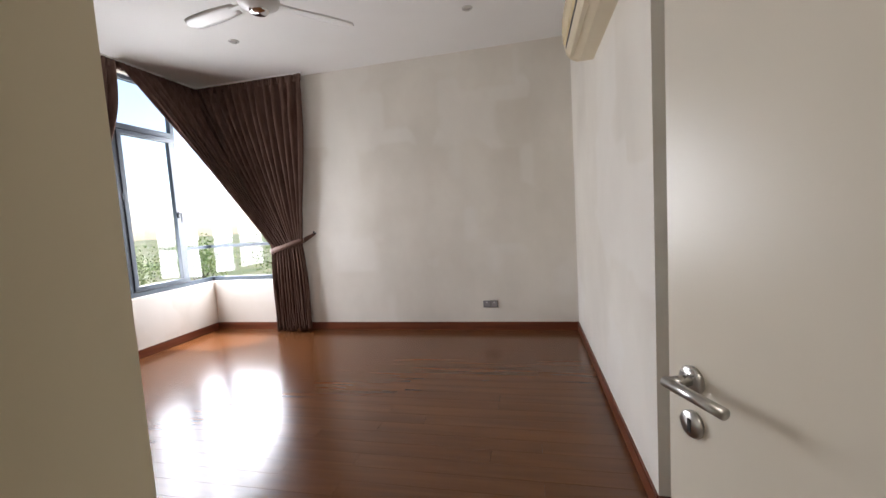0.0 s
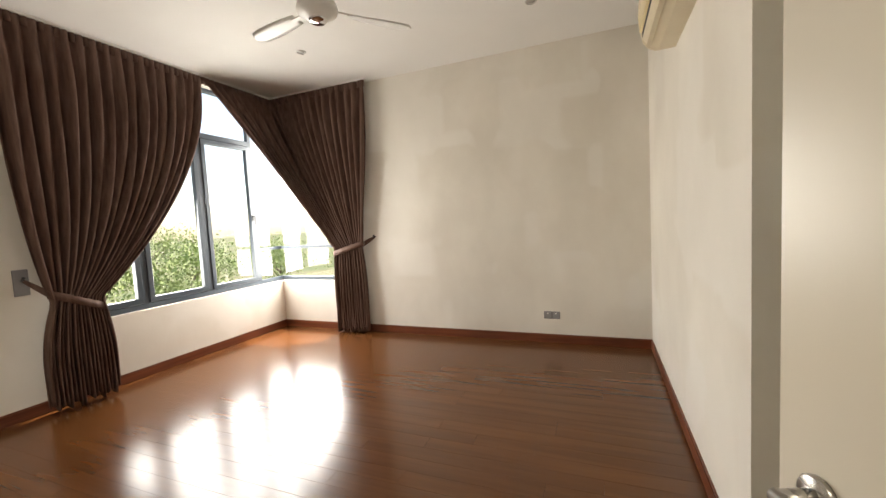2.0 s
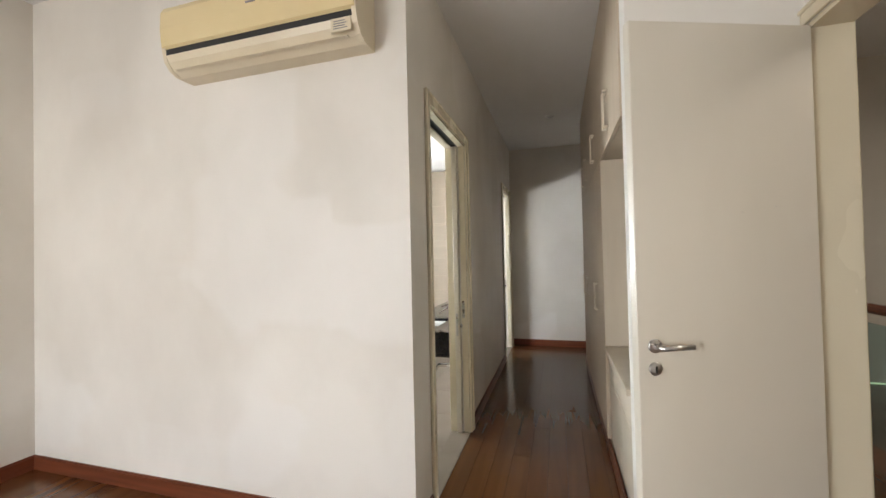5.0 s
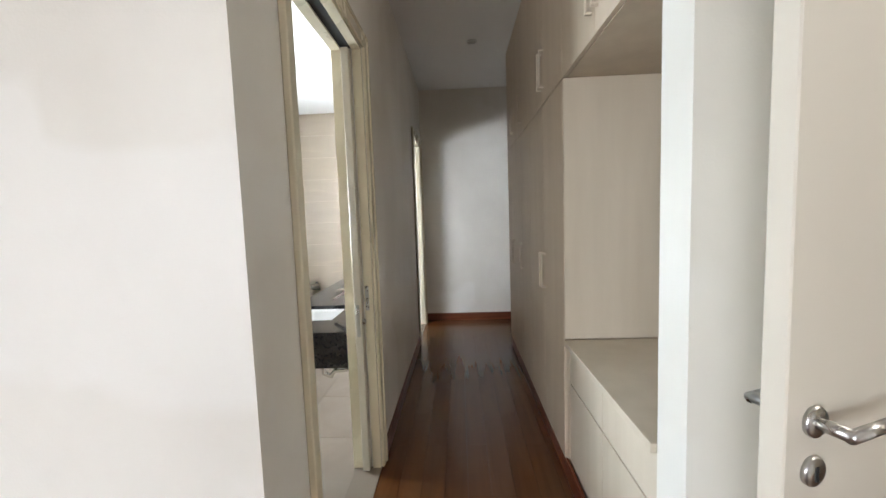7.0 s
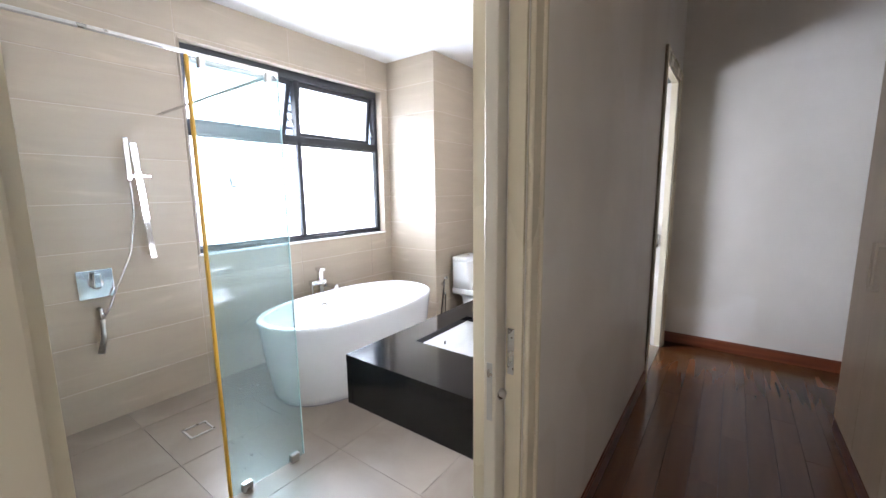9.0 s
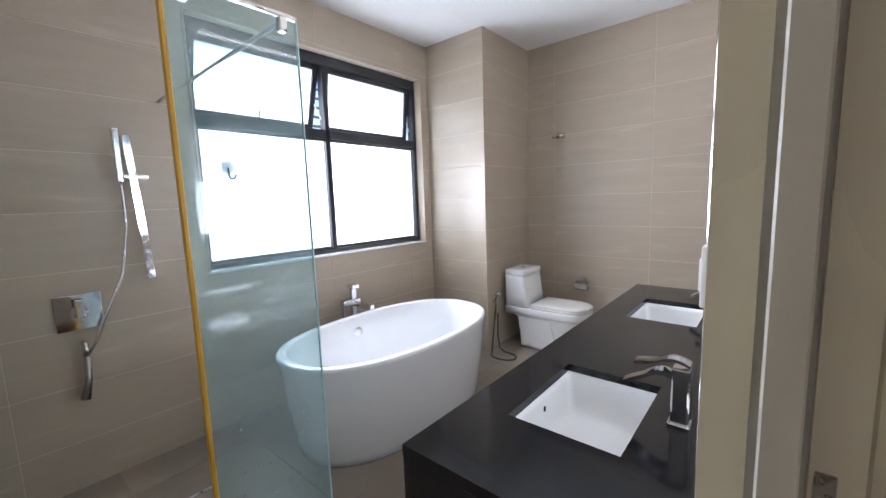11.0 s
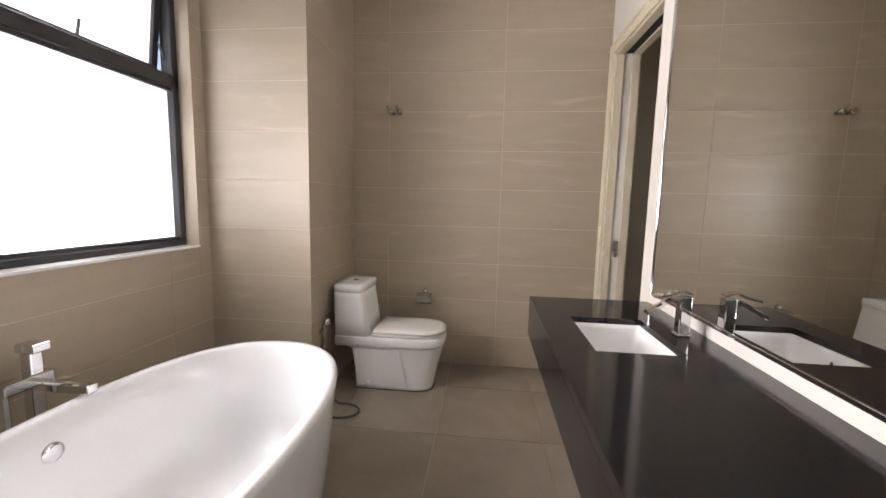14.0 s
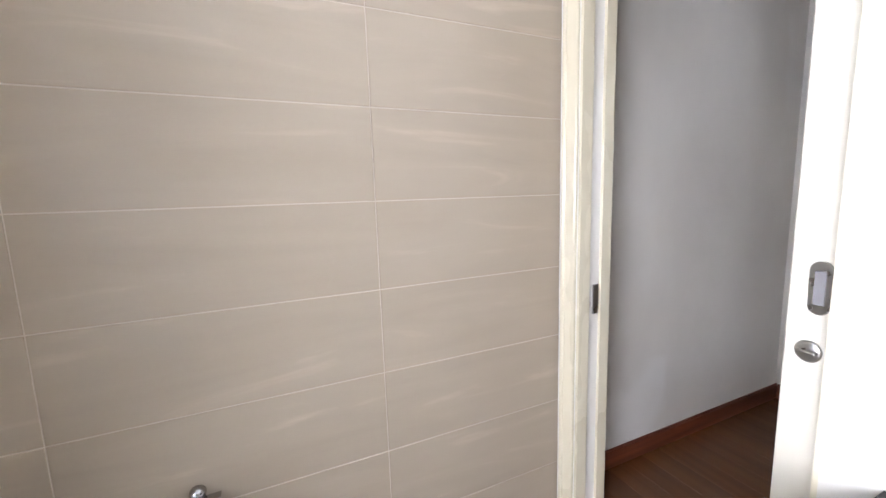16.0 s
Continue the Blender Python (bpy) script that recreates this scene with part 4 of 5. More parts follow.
for ya, yb in ((0.92, 1.69), (1.75, 2.59), (2.65, 3.47)):
    part("glass_panel", box((3.514, ya, 0.10), (3.524, yb, 0.93)), green_glass, rail)

# ---- bathroom window ----
bw = new("window_2")
bw.matrix_basis = pose(BATH_X0 - 0.09, 3.2, 1.04)
tagged(bw, "dark aluminium bathroom window with frosted panes, top sashes ajar", "window", kind="structure")
WXA, WXB = BATH_X0 - 0.14, BATH_X0 - 0.07
YA, YM, YB, ZA, ZM, ZB = 2.29, 3.26, 4.26, 1.01, 1.955, 2.55
fr = bmesh.new()
add_box(fr, (WXA, YA, ZA), (WXB, YB, ZA + 0.045), 0.004, 1)
add_box(fr, (WXA, YA, ZB - 0.075), (WXB, YB, ZB), 0.004, 1)
add_box(fr, (WXA, YA, ZM - 0.035), (WXB, YB, ZM + 0.035), 0.004, 1)
for y0, y1 in ((YA, YA + 0.05), (YM - 0.022, YM + 0.022), (YB - 0.05, YB)):
    add_box(fr, (WXA, y0, ZA + 0.045), (WXB, y1, ZB - 0.075), 0.004, 1)
part("window_frame", fr, alu_black, bw)
bead = bmesh.new()
for y0, y1 in ((YA + 0.05, YM - 0.022), (YM + 0.022, YB - 0.05)):
    add_box(bead, (WXB - 0.03, y0, ZA + 0.045), (WXB - 0.012, y1, ZA + 0.065))
    add_box(bead, (WXB - 0.03, y0, ZM - 0.055), (WXB - 0.012, y1, ZM - 0.035))
part("glazing_bead", bead, alu_black, bw)
for y0, y1 in ((YA + 0.05, YM - 0.022), (YM + 0.022, YB - 0.05)):
    part("frosted_pane", box((WXB - 0.045, y0, ZA + 0.045), (WXB - 0.039, y1, ZM - 0.035)), frosted, bw)
for y0, y1, tilt in ((YA + 0.05, YM - 0.022, 17), (YM + 0.022, YB - 0.05, 7)):
    m = Matrix.Translation((WXB - 0.03, 0, ZB - 0.075)) @ pose(0, 0, 0, 0, tilt, 0)
    h = ZB - 0.075 - ZM - 0.035
    sash = bmesh.new()
    add_box(sash, (-0.045, y0 + 0.003, -h), (0, y1 - 0.003, -h + 0.04), 0.003, 1, m)
    add_box(sash, (-0.045, y0 + 0.003, -0.04), (0, y1 - 0.003, -0.002), 0.003, 1, m)
    add_box(sash, (-0.045, y0 + 0.003, -h + 0.04), (0, y0 + 0.043, -0.04), 0.003, 1, m)
    add_box(sash, (-0.045, y1 - 0.043, -h + 0.04), (0, y1 - 0.003, -0.04), 0.003, 1, m)
    so2 = part("top_hung_sash", sash, alu_black, bw)
    part("frosted_pane", box((-0.026, y0 + 0.04, -h + 0.035), (-0.02, y1 - 0.04, -0.035), m=m), frosted, so2)
    hm = bmesh.new()
    add_box(hm, (0, (y0 + y1) / 2 - 0.012, -h + 0.01), (0.02, (y0 + y1) / 2 + 0.012, -h + 0.035), 0.003, 1, m)
    add_tube(hm, [tuple(m @ Vector((0.02, (y0 + y1) / 2, -h + 0.02))), tuple(m @ Vector((0.03, (y0 + y1) / 2, -h + 0.10)))], 0.007, 8)
    part("sash_handle", hm, alu_black, so2, "small black sash handle")
    for y in (y0 + 0.01, y1 - 0.01):
        part("friction_stay", tube([(WXB - 0.035, y, ZM + 0.12), tuple(m @ Vector((-0.03, y, -h * 0.55)))], 0.006, 6), satin_steel, so2)
reveal = bmesh.new()
add_box(reveal, (WXB, YA, ZA - 0.002), (BATH_X0 + 0.014, YB, ZA + 0.012), 0.002, 1)
part("window_sill", reveal, ceramic, bw, "white tiled window sill")
for y0, y1 in ((YA - 0.002, YA + 0.01), (YB - 0.01, YB + 0.002)):
    part("window_reveal", box((WXB, y0, ZA + 0.012), (BATH_X0 + 0.012, y1, ZB)), wall_tile, bw)

# ---- louvred screen outside the bathroom ----
lv = thing("louvre_screen", (-3.1, 4.0, 1.7), "dark slatted louvre screen outside the bathroom window", "louvre")
for y in (3.32, 4.0, 4.68):
    part("post", box((-3.13, y - 0.02, -4.2), (-3.07, y + 0.02, 3.45), 0.003, 1), alu_black, lv)
for k in range(17):
    m = Matrix.Translation((-3.1, 0, 1.85 + 0.095 * k)) @ pose(0, 0, 0, 0, 28, 0)
    part("slat", box((-0.035, 3.3, -0.006), (0.035, 4.7, 0.006), 0.002, 1, m), alu_black, lv)

# ---- vanity ----
VX0, VX1, VY0, VY1, VZ = -0.028, 0.583, 2.03, 4.2, 0.815
BASINS = ((2.305, 2.725), (3.42, 3.84))
BX0, BX1 = 0.112, 0.41
vanity = thing("vanity_counter", (0.3, 3.1, 0.6), "wall-hung black granite vanity counter with two cut-outs", "counter")
t = 0.03
top = slab([VX0, BX0, BX1, VX1], [VY0] + [v for b in BASINS for v in b] + [VY1],
           lambda x, y: not (BX0 < x < BX1 and any(a < y < b for a, b in BASINS)), lambda x, y, z: (x, y, z), VZ - t, VZ)
part("countertop", top, black_granite, vanity)
part("front_apron", box((VX0, VY0, 0.605), (VX0 + 0.03, VY1, VZ - t - 0.0005), 0.002, 1), black_granite, vanity)
part("end_apron", box((VX0 + 0.0305, VY0, 0.605), (VX1, VY0 + 0.03, VZ - t - 0.0005), 0.002, 1), black_granite, vanity)
part("end_apron", box((VX0 + 0.0305, VY1 - 0.03, 0.605), (VX1, VY1, VZ - t - 0.0005), 0.002, 1), black_granite, vanity)


def basin(y0, y1, label):
    b = thing("wash_basin", ((BX0 + BX1) / 2, (y0 + y1) / 2, VZ - t), label, "basin", "undermount basins")
    cx, cy, a, w = (BX0 + BX1) / 2, (y0 + y1) / 2, (BX1 - BX0) / 2, (y1 - y0) / 2
    rings = []
    for z, s in ((VZ - 0.026, 1.06), (VZ - 0.026, 0.995), (VZ - 0.05, 0.985), (VZ - 0.11, 0.94), (VZ - 0.145, 0.84), (VZ - 0.155, 0.55), (VZ - 0.158, 0.12)):
        rings.append(superellipse(cx, cy, z, a * s, w * s, 14 if s > 0.8 else 6, 56))
    bowl = part("bowl", loft(rings, False, True), ceramic, b, "", True)
    under = [superellipse(cx, cy, z, a * s, w * s, 10, 40) for z, s in ((VZ - 0.032, 1.07), (VZ - 0.11, 1.0), (VZ - 0.17, 0.8))]
    part("underside", loft(under, False, True), ceramic, b, "", True)
    part("drain", lathe([(0.001, 0.004), (0.018, 0.004), (0.022, 0.0), (0.022, -0.004)], (cx, cy, VZ - 0.157), 20), chrome, b, "chrome drain", True)
    part("overflow_hole", lathe([(0.001, 0.001), (0.009, 0.001), (0.010, -0.002), (0.001, -0.003)], (BX0 + 0.0095, cy, VZ - 0.075), 14, "x", (0.6, 1)), dark_slot, b, "dark overflow hole")
    trap = bmesh.new()
    add_tube(trap, [(cx, cy, VZ - 0.16), (cx, cy, 0.45), (cx, cy, 0.38), (cx + 0.05, cy, 0.36), (cx + 0.08, cy, 0.40), (0.58, cy, 0.42)], 0.018, 12)
    part("waste_trap", trap, chrome, b, "chrome waste trap", True)
    return b


def tap(y, label):
    x = 0.49
    tp = thing("basin_tap", (x, y, VZ), label, "tap", "basin taps")
    part("base", box((x - 0.026, y - 0.026, VZ), (x + 0.026, y + 0.026, VZ + 0.012), 0.005, 2), chrome, tp)
    part("column", box((x - 0.019, y - 0.022, VZ + 0.01), (x + 0.023, y + 0.022, VZ + 0.158), 0.005, 2), chrome, tp)

    def arm(z0, x0, length, drop, w, thick):
        rings = []
        for s in range(11):
            f = s / 10
            xx = x0 - length * f
            zz = z0 + 0.012 * math.sin(math.pi * min(1, 1.6 * f)) - drop * f ** 2.2
            rings.append([(xx, y - w, zz - thick), (xx, y + w, zz - thick), (xx, y + w * 1.0, zz + thick), (xx, y, zz + thick * 1.8), (xx, y - w, zz + thick)])
        return loft(rings)
    part("spout", arm(VZ + 0.128, x - 0.01, 0.125, 0.042, 0.02, 0.006), chrome, tp, "", False)
    part("lever", arm(VZ + 0.166, x + 0.022, 0.13, 0.016, 0.019, 0.004), chrome, tp, "", False)
    return tp


for (y0, y1), who in zip(BASINS, ("near the shower", "near the sliding door")):
    basin(y0, y1, "white rectangular undermount basin " + who)
    tap((y0 + y1) / 2 + 0.015, "chrome waterfall basin tap " + who)

# ---- vanity mirror ----
mir = thing("vanity_mirror", (0.57, 3.2, 0.88), "large wall mirror with slim chrome frame above the vanity", "mirror")
part("glass", box((0.571, 2.242, 0.885), (0.576, 4.13, 2.30)), mirror_silver, mir)
part("backing_board", box((0.577, 2.238, 0.88), (0.5835, 4.135, 2.305)), white_plastic, mir)
fb = bmesh.new()
add_box(fb, (0.564, 2.218, 0.868), (0.583, 2.241, 2.318), 0.003, 1)
part("frame_bar", fb, chrome, mir, "chrome edge bar")
part("frame_bar", box((0.566, 4.131, 0.868), (0.583, 4.142, 2.318), 0.002, 1), chrome, mir)
part("frame_bar", box((0.566, 2.2415, 0.868), (0.583, 4.1305, 0.8845), 0.002, 1), chrome, mir)
part("frame_bar", box((0.566, 2.2415, 2.3005), (0.583, 4.1305, 2.318), 0.002, 1), chrome, mir)
ml = thing("mirror_light", (0.56, 3.2, 2.37), "lit linear lamp on the wall above the mirror", "wall lamp")
part("housing", box((0.545, 2.3, 2.352), (0.584, 4.09, 2.372), 0.003, 1), white_plastic, ml)
part("diffuser", tube([(0.556, 2.31, 2.386), (0.556, 4.08, 2.386)], 0.013, 14), lamp_glow, ml, "glowing white diffuser", True)
sw = thing("light_switch", (0.584, 2.1, 1.3), "white plastic light switch on the wall", "switch")
part("plate", box((0.575, 2.07, 1.25), (0.584, 2.16, 1.34), 0.003, 2), white_plastic, sw)
part("rocker", box((0.571, 2.085, 1.27), (0.5755, 2.145, 1.32), 0.002, 1), white_plastic, sw)

# ---- bathtub ----
TX, TY = -1.27, 3.14
tub = thing("bathtub", (TX, TY, 0), "white freestanding oval bathtub under the window", "bathtub")
outer = [(0.0, 0.385, 0.695), (0.05, 0.395, 0.705), (0.3, 0.425, 0.745), (0.52, 0.445, 0.772), (0.565, 0.452, 0.782), (0.58, 0.450, 0.780), (0.588, 0.440, 0.770), (0.588, 0.408, 0.738), (0.575, 0.396, 0.726),
         (0.45, 0.375, 0.695), (0.25, 0.335, 0.64), (0.16, 0.29, 0.58), (0.13, 0.20, 0.46), (0.125, 0.05, 0.15)]
part("shell", loft([superellipse(TX, TY, z, a, b, 2.35, 72) for z, a, b in outer]), acrylic, tub, "", True)
part("floor_seal", loft([superellipse(TX, TY, z, 0.389 + s, 0.699 + s, 2.35, 60) for z, s in ((0.0, 0.006), (0.006, 0.003), (0.008, -0.01))], False, False), grey_plastic, tub, "grey sealant line")
part("overflow", lathe([(0.001, 0.010), (0.022, 0.010), (0.034, 0.006), (0.036, 0.0), (0.036, -0.01)], (TX - 0.382, TY - 0.02, 0.47), 24, "x"), chrome, tub, "round chrome overflow", True)
part("drain", lathe([(0.001, 0.006), (0.025, 0.005), (0.03, 0.0)], (TX, TY, 0.127), 20), chrome, tub, "chrome drain", True)

bf = thing("bath_mixer", (-1.90, 3.27, 0), "chrome freestanding bath mixer with hand shower", "tap")
FX2, FY2 = -1.895, 3.27
part("floor_flange", lathe([(0.05, 0.0), (0.05, 0.006), (0.03, 0.012), (0.02, 0.012)], (FX2, FY2, 0), 24), chrome, bf, "", True)
part("column", box((FX2 - 0.022, FY2 - 0.022, 0.01), (FX2 + 0.022, FY2 + 0.022, 0.74), 0.006, 2), chrome, bf)
part("body", box((FX2 - 0.03, FY2 - 0.11, 0.615), (FX2 + 0.03, FY2 + 0.05, 0.66), 0.006, 2), chrome, bf)
part("spout", box((FX2, FY2 - 0.02, 0.60), (FX2 + 0.24, FY2 + 0.02, 0.635), 0.006, 2), chrome, bf)
part("lever", box((FX2 - 0.03, FY2 - 0.03, 0.742), (FX2 + 0.05, FY2 + 0.03, 0.775), 0.006, 2, m=Matrix.Translation((0, 0, 0))), chrome, bf)
hs = part("hand_shower", box((FX2 - 0.015, FY2 - 0.105, 0.42), (FX2 + 0.015, FY2 - 0.085, 0.64), 0.006, 2), chrome, bf)
part("hose", tube([(FX2, FY2 - 0.095, 0.43), (FX2, FY2 - 0.10, 0.3), (FX2 + 0.01, FY2 - 0.07, 0.2), (FX2, FY2 - 0.02, 0.26)], 0.007, 8), chrome, hs, "", True)

# ---- toilet ----
wc = thing("toilet", (-1.0, 4.74, 0), "white one-piece toilet with closed cream seat", "toilet")
CY = 4.745


def wc_ring(z, xa, xb, w, front):
    """A plan outline: square at the back (xa), rounded at the front (xb)."""
    pts = []
    n = 14
    pts += [(xa, CY - w, z), (xa, CY + w, z)]
    xs = xb - front
    for k in range(n + 1):
        a = math.pi / 2 - math.pi * k / n
        pts.append((xs + front * max(0, math.cos(a)) ** 0.8, CY + w * math.copysign(abs(math.sin(a)) ** 0.75, math.sin(a)), z))
    return pts


part("pedestal", loft([wc_ring(z, xa, xb, w, f) for z, xa, xb, w, f in ((0.0, -1.14, -0.615, 0.115, 0.17), (0.02, -1.145, -0.61, 0.118, 0.17), (0.15, -1.15, -0.585, 0.125, 0.18), (0.30, -1.16, -0.545, 0.155, 0.2), (0.335, -1.20, -0.535, 0.172, 0.21))]), ceramic, wc, "", True)
part("bowl_rim", loft([wc_ring(z, xa, xb, w, f) for z, xa, xb, w, f in ((0.325, -1.27, -0.535, 0.174, 0.21), (0.34, -1.275, -0.53, 0.178, 0.21), (0.385, -1.275, -0.525, 0.182, 0.21), (0.395, -1.27, -0.53, 0.178, 0.21))]), ceramic, wc, "", True)
for s in (-1, 1):
    part("side_panel", loft([[(-1.13, CY + s * w, 0.03), (-0.78, CY + s * w, 0.03), (-0.84, CY + s * (w + 0.03), 0.31), (-1.15, CY + s * (w + 0.03), 0.31)] for w in (0.112, 0.128)]), ceramic, wc)
part("tank", loft([superellipse((xa + xb) / 2, CY, z, (xb - xa) / 2, w, 7, 40) for z, xa, xb, w in ((0.38, -1.29, -1.03, 0.178), (0.5, -1.29, -1.05, 0.18), (0.66, -1.29, -1.075, 0.182), (0.695, -1.29, -1.08, 0.182))]), ceramic, wc, "", True)
lid = part("tank_lid", loft([superellipse(-1.182, CY, z, a, w, 6, 40) for z, a, w in ((0.697, 0.107, 0.181), (0.70, 0.112, 0.187), (0.735, 0.112, 0.187), (0.745, 0.106, 0.181), (0.747, 0.06, 0.12))]), ceramic, wc, "", True)
part("flush_button", lathe([(0.001, 0.007), (0.016, 0.007), (0.021, 0.003), (0.022, -0.002)], (-1.18, CY, 0.747), 20), chrome, lid, "chrome flush button", True)
part("seat", loft([wc_ring(z, xa, xb, w, f) for z, xa, xb, w, f in ((0.397, -1.01, -0.54, 0.17, 0.2), (0.40, -1.015, -0.53, 0.178, 0.21), (0.415, -1.015, -0.528, 0.18, 0.21), (0.418, -1.01, -0.532, 0.176, 0.21))]), seat_plastic, wc, "cream plastic seat", True)
part("seat_cover", loft([wc_ring(z, xa, xb, w, f) for z, xa, xb, w, f in ((0.42, -1.01, -0.535, 0.174, 0.2), (0.424, -1.015, -0.525, 0.181, 0.21), (0.438, -1.013, -0.53, 0.178, 0.21), (0.447, -1.0, -0.56, 0.155, 0.19), (0.449, -0.95, -0.65, 0.1, 0.12))]), seat_plastic, wc, "cream plastic cover", True)
part("floor_bolt_cap", lathe([(0.001, 0), (0.02, 0), (0.018, -0.008), (0.001, -0.01)], (-1.06, CY - 0.128, 0.05), 16, "y"), ceramic, wc, "", True)
part("sealant", loft([wc_ring(z, -1.146 - s, -0.609 + s, 0.118 + s, 0.17) for z, s in ((0.0, 0.007), (0.005, 0.005), (0.007, -0.004))], False, False), rubber, wc, "brown stained sealant line")

# ---- bidet spray ----
bs = thing("bidet_spray", (-1.34, 4.45, 0.5), "chrome bidet spray with dark hose beside the toilet", "bidet spray")
part("wall_valve", tube([(-1.335, 4.47, 0.34), (-1.30, 4.47, 0.34)], 0.013, 12), chrome, bs, "", True)
part("holder", box((-1.335, 4.435, 0.44), (-1.30, 4.465, 0.47), 0.004, 1), chrome, bs)
hd = part("spray_head", tube([(-1.31, 4.45, 0.40), (-1.308, 4.45, 0.47), (-1.30, 4.447, 0.515), (-1.265, 4.44, 0.532)], [0.010, 0.011, 0.013, 0.019], 12), chrome, bs, "", True)
pts = [(-1.31, 4.45, 0.40), (-1.305, 4.42, 0.28), (-1.30, 4.38, 0.12), (-1.28, 4.33, 0.03)]
for k in range(17):
    f = k / 16
    pts.append((-1.14 - 0.12 * math.cos(f * 5.0), 4.30 - 0.085 * math.sin(f * 5.0), 0.012))
pts += [(-1.24, 4.40, 0.03), (-1.29, 4.45, 0.12), (-1.302, 4.47, 0.25), (-1.302, 4.47, 0.335)]
part("hose", tube(pts, 0.0075, 8), rubber, bs, "dark flexible hose", True)

# ---- paper holder and robe hook ----
ph = thing("paper_holder", (-0.745, BATH_Y1 - 0.01, 0.56), "chrome toilet paper holder on the tiled wall", "paper holder")
part("mount", lathe([(0.001, -0.02), (0.018, -0.02), (0.022, 0.0), (0.022, 0.01)], (-0.745, BATH_Y1 - 0.01, 0.595), 20, "y"), dark_chrome, ph, "", True)
part("cover", loft([[(x, BATH_Y1 - d, z) for d, z in ((0.012, 0.585), (0.045, 0.59), (0.085, 0.57), (0.092, 0.52), (0.088, 0.52), (0.08, 0.565), (0.044, 0.583), (0.012, 0.578))] for x in (-0.805, -0.685)]), dark_chrome, ph)
part("roller", tube([(-0.80, BATH_Y1 - 0.05, 0.515), (-0.69, BATH_Y1 - 0.05, 0.515)], 0.012, 14), alu_black, ph, "dark roller", True)
rh = thing("robe_hook", (-0.995, BATH_Y1 - 0.01, 1.985), "chrome double robe hook on the tiled wall", "hook")
part("wall_plate", box((-1.04, BATH_Y1 - 0.014, 1.972), (-0.95, BATH_Y1 - 0.002, 1.998), 0.004, 2), dark_chrome, rh)
for s in (-1, 1):
    hx = -0.995 + s * 0.035
    peg = part("peg", tube([(hx, BATH_Y1 - 0.01, 1.985), (hx, BATH_Y1 - 0.05, 1.985)], 0.009, 12), dark_chrome, rh, "", True)
    part("peg_knob", lathe([(0.002, -0.03), (0.016, -0.028), (0.022, -0.018), (0.022, -0.006), (0.012, 0.0)], (hx, BATH_Y1 - 0.04, 1.985), 20, "y"), dark_chrome, peg, "", True)
    part("prong", tube([(hx, BATH_Y1 - 0.045, 1.99), (hx - 0.02, BATH_Y1 - 0.06, 2.012), (hx - 0.026, BATH_Y1 - 0.07, 2.03)], [0.006, 0.005, 0.006], 8), dark_chrome, peg, "", True)

# ---- shower ----
GX, GY0, GY1, GZ = -0.65, 1.80, 2.195, 2.04   # plane, ends and top of the fixed glass
scr = thing("shower_screen", (GX, 2.0, 0), "fixed clear glass shower screen with amber edge tape", "shower screen")
part("glass_panel", box((GX - 0.005, GY0, 0.012), (GX + 0.005, GY1, GZ)), green_glass, scr)
part("edge_tape", box((GX - 0.009, GY0 - 0.012, 0.012), (GX + 0.009, GY0 + 0.002, GZ), 0.003, 1), yellow_tape, scr, "amber plastic edge strip")
part("edge_seal", box((GX - 0.0055, GY1 + 0.0005, 0.012), (GX + 0.0055, GY1 + 0.0045, GZ)), glass_edge, scr, "polished green glass edge")
for y in (GY0 + 0.05, GY1 - 0.08):
    part("floor_clip", box((GX - 0.016, y, 0.0), (GX + 0.016, y + 0.05, 0.045), 0.004, 1), satin_steel, scr)
part("head_rail", box((GX - 0.008, 0.93, GZ + 0.002), (GX + 0.008, GY1 + 0.005, GZ + 0.016), 0.003, 1), satin_steel, scr, "chrome head rail")
for y in (GY0 + 0.05, GY1 - 0.05):
    part("rail_clamp", box((GX - 0.014, y - 0.014, GZ - 0.045), (GX + 0.014, y + 0.014, GZ + 0.001), 0.004, 1), satin_steel, scr)
part("stay_bar", tube([(GX - 0.015, GY1 - 0.06, GZ - 0.02), (-1.995, 2.13, GZ - 0.03)], 0.0085, 12), chrome, scr, "chrome stay bar to the wall", True)
sd = thing("shower_door", (GX, 0.95, 0), "clear glass shower door standing open", "shower door")
dm2 = pose(GX, 0.965, 0, 0, 0, 150)
part("glass_leaf", box((0.0, -0.005, 0.02), (0.62, 0.005, GZ - 0.03), m=dm2), green_glass, sd)
for z in (0.3, 1.75):
    part("hinge", box((-0.03, -0.02, z - 0.04), (0.06, 0.02, z + 0.04), 0.004, 1, m=dm2), chrome, sd)
bm = bmesh.new()
for side in (-1, 1):
    add_tube(bm, [(0.22, 0.005 * side, 1.0), (0.22, 0.055 * side, 1.0), (0.52, 0.055 * side, 1.0), (0.52, 0.005 * side, 1.0)], 0.009, 12)
bm.transform(dm2)
part("bar_handle", bm, chrome, sd, "chrome towel-bar handle", True)

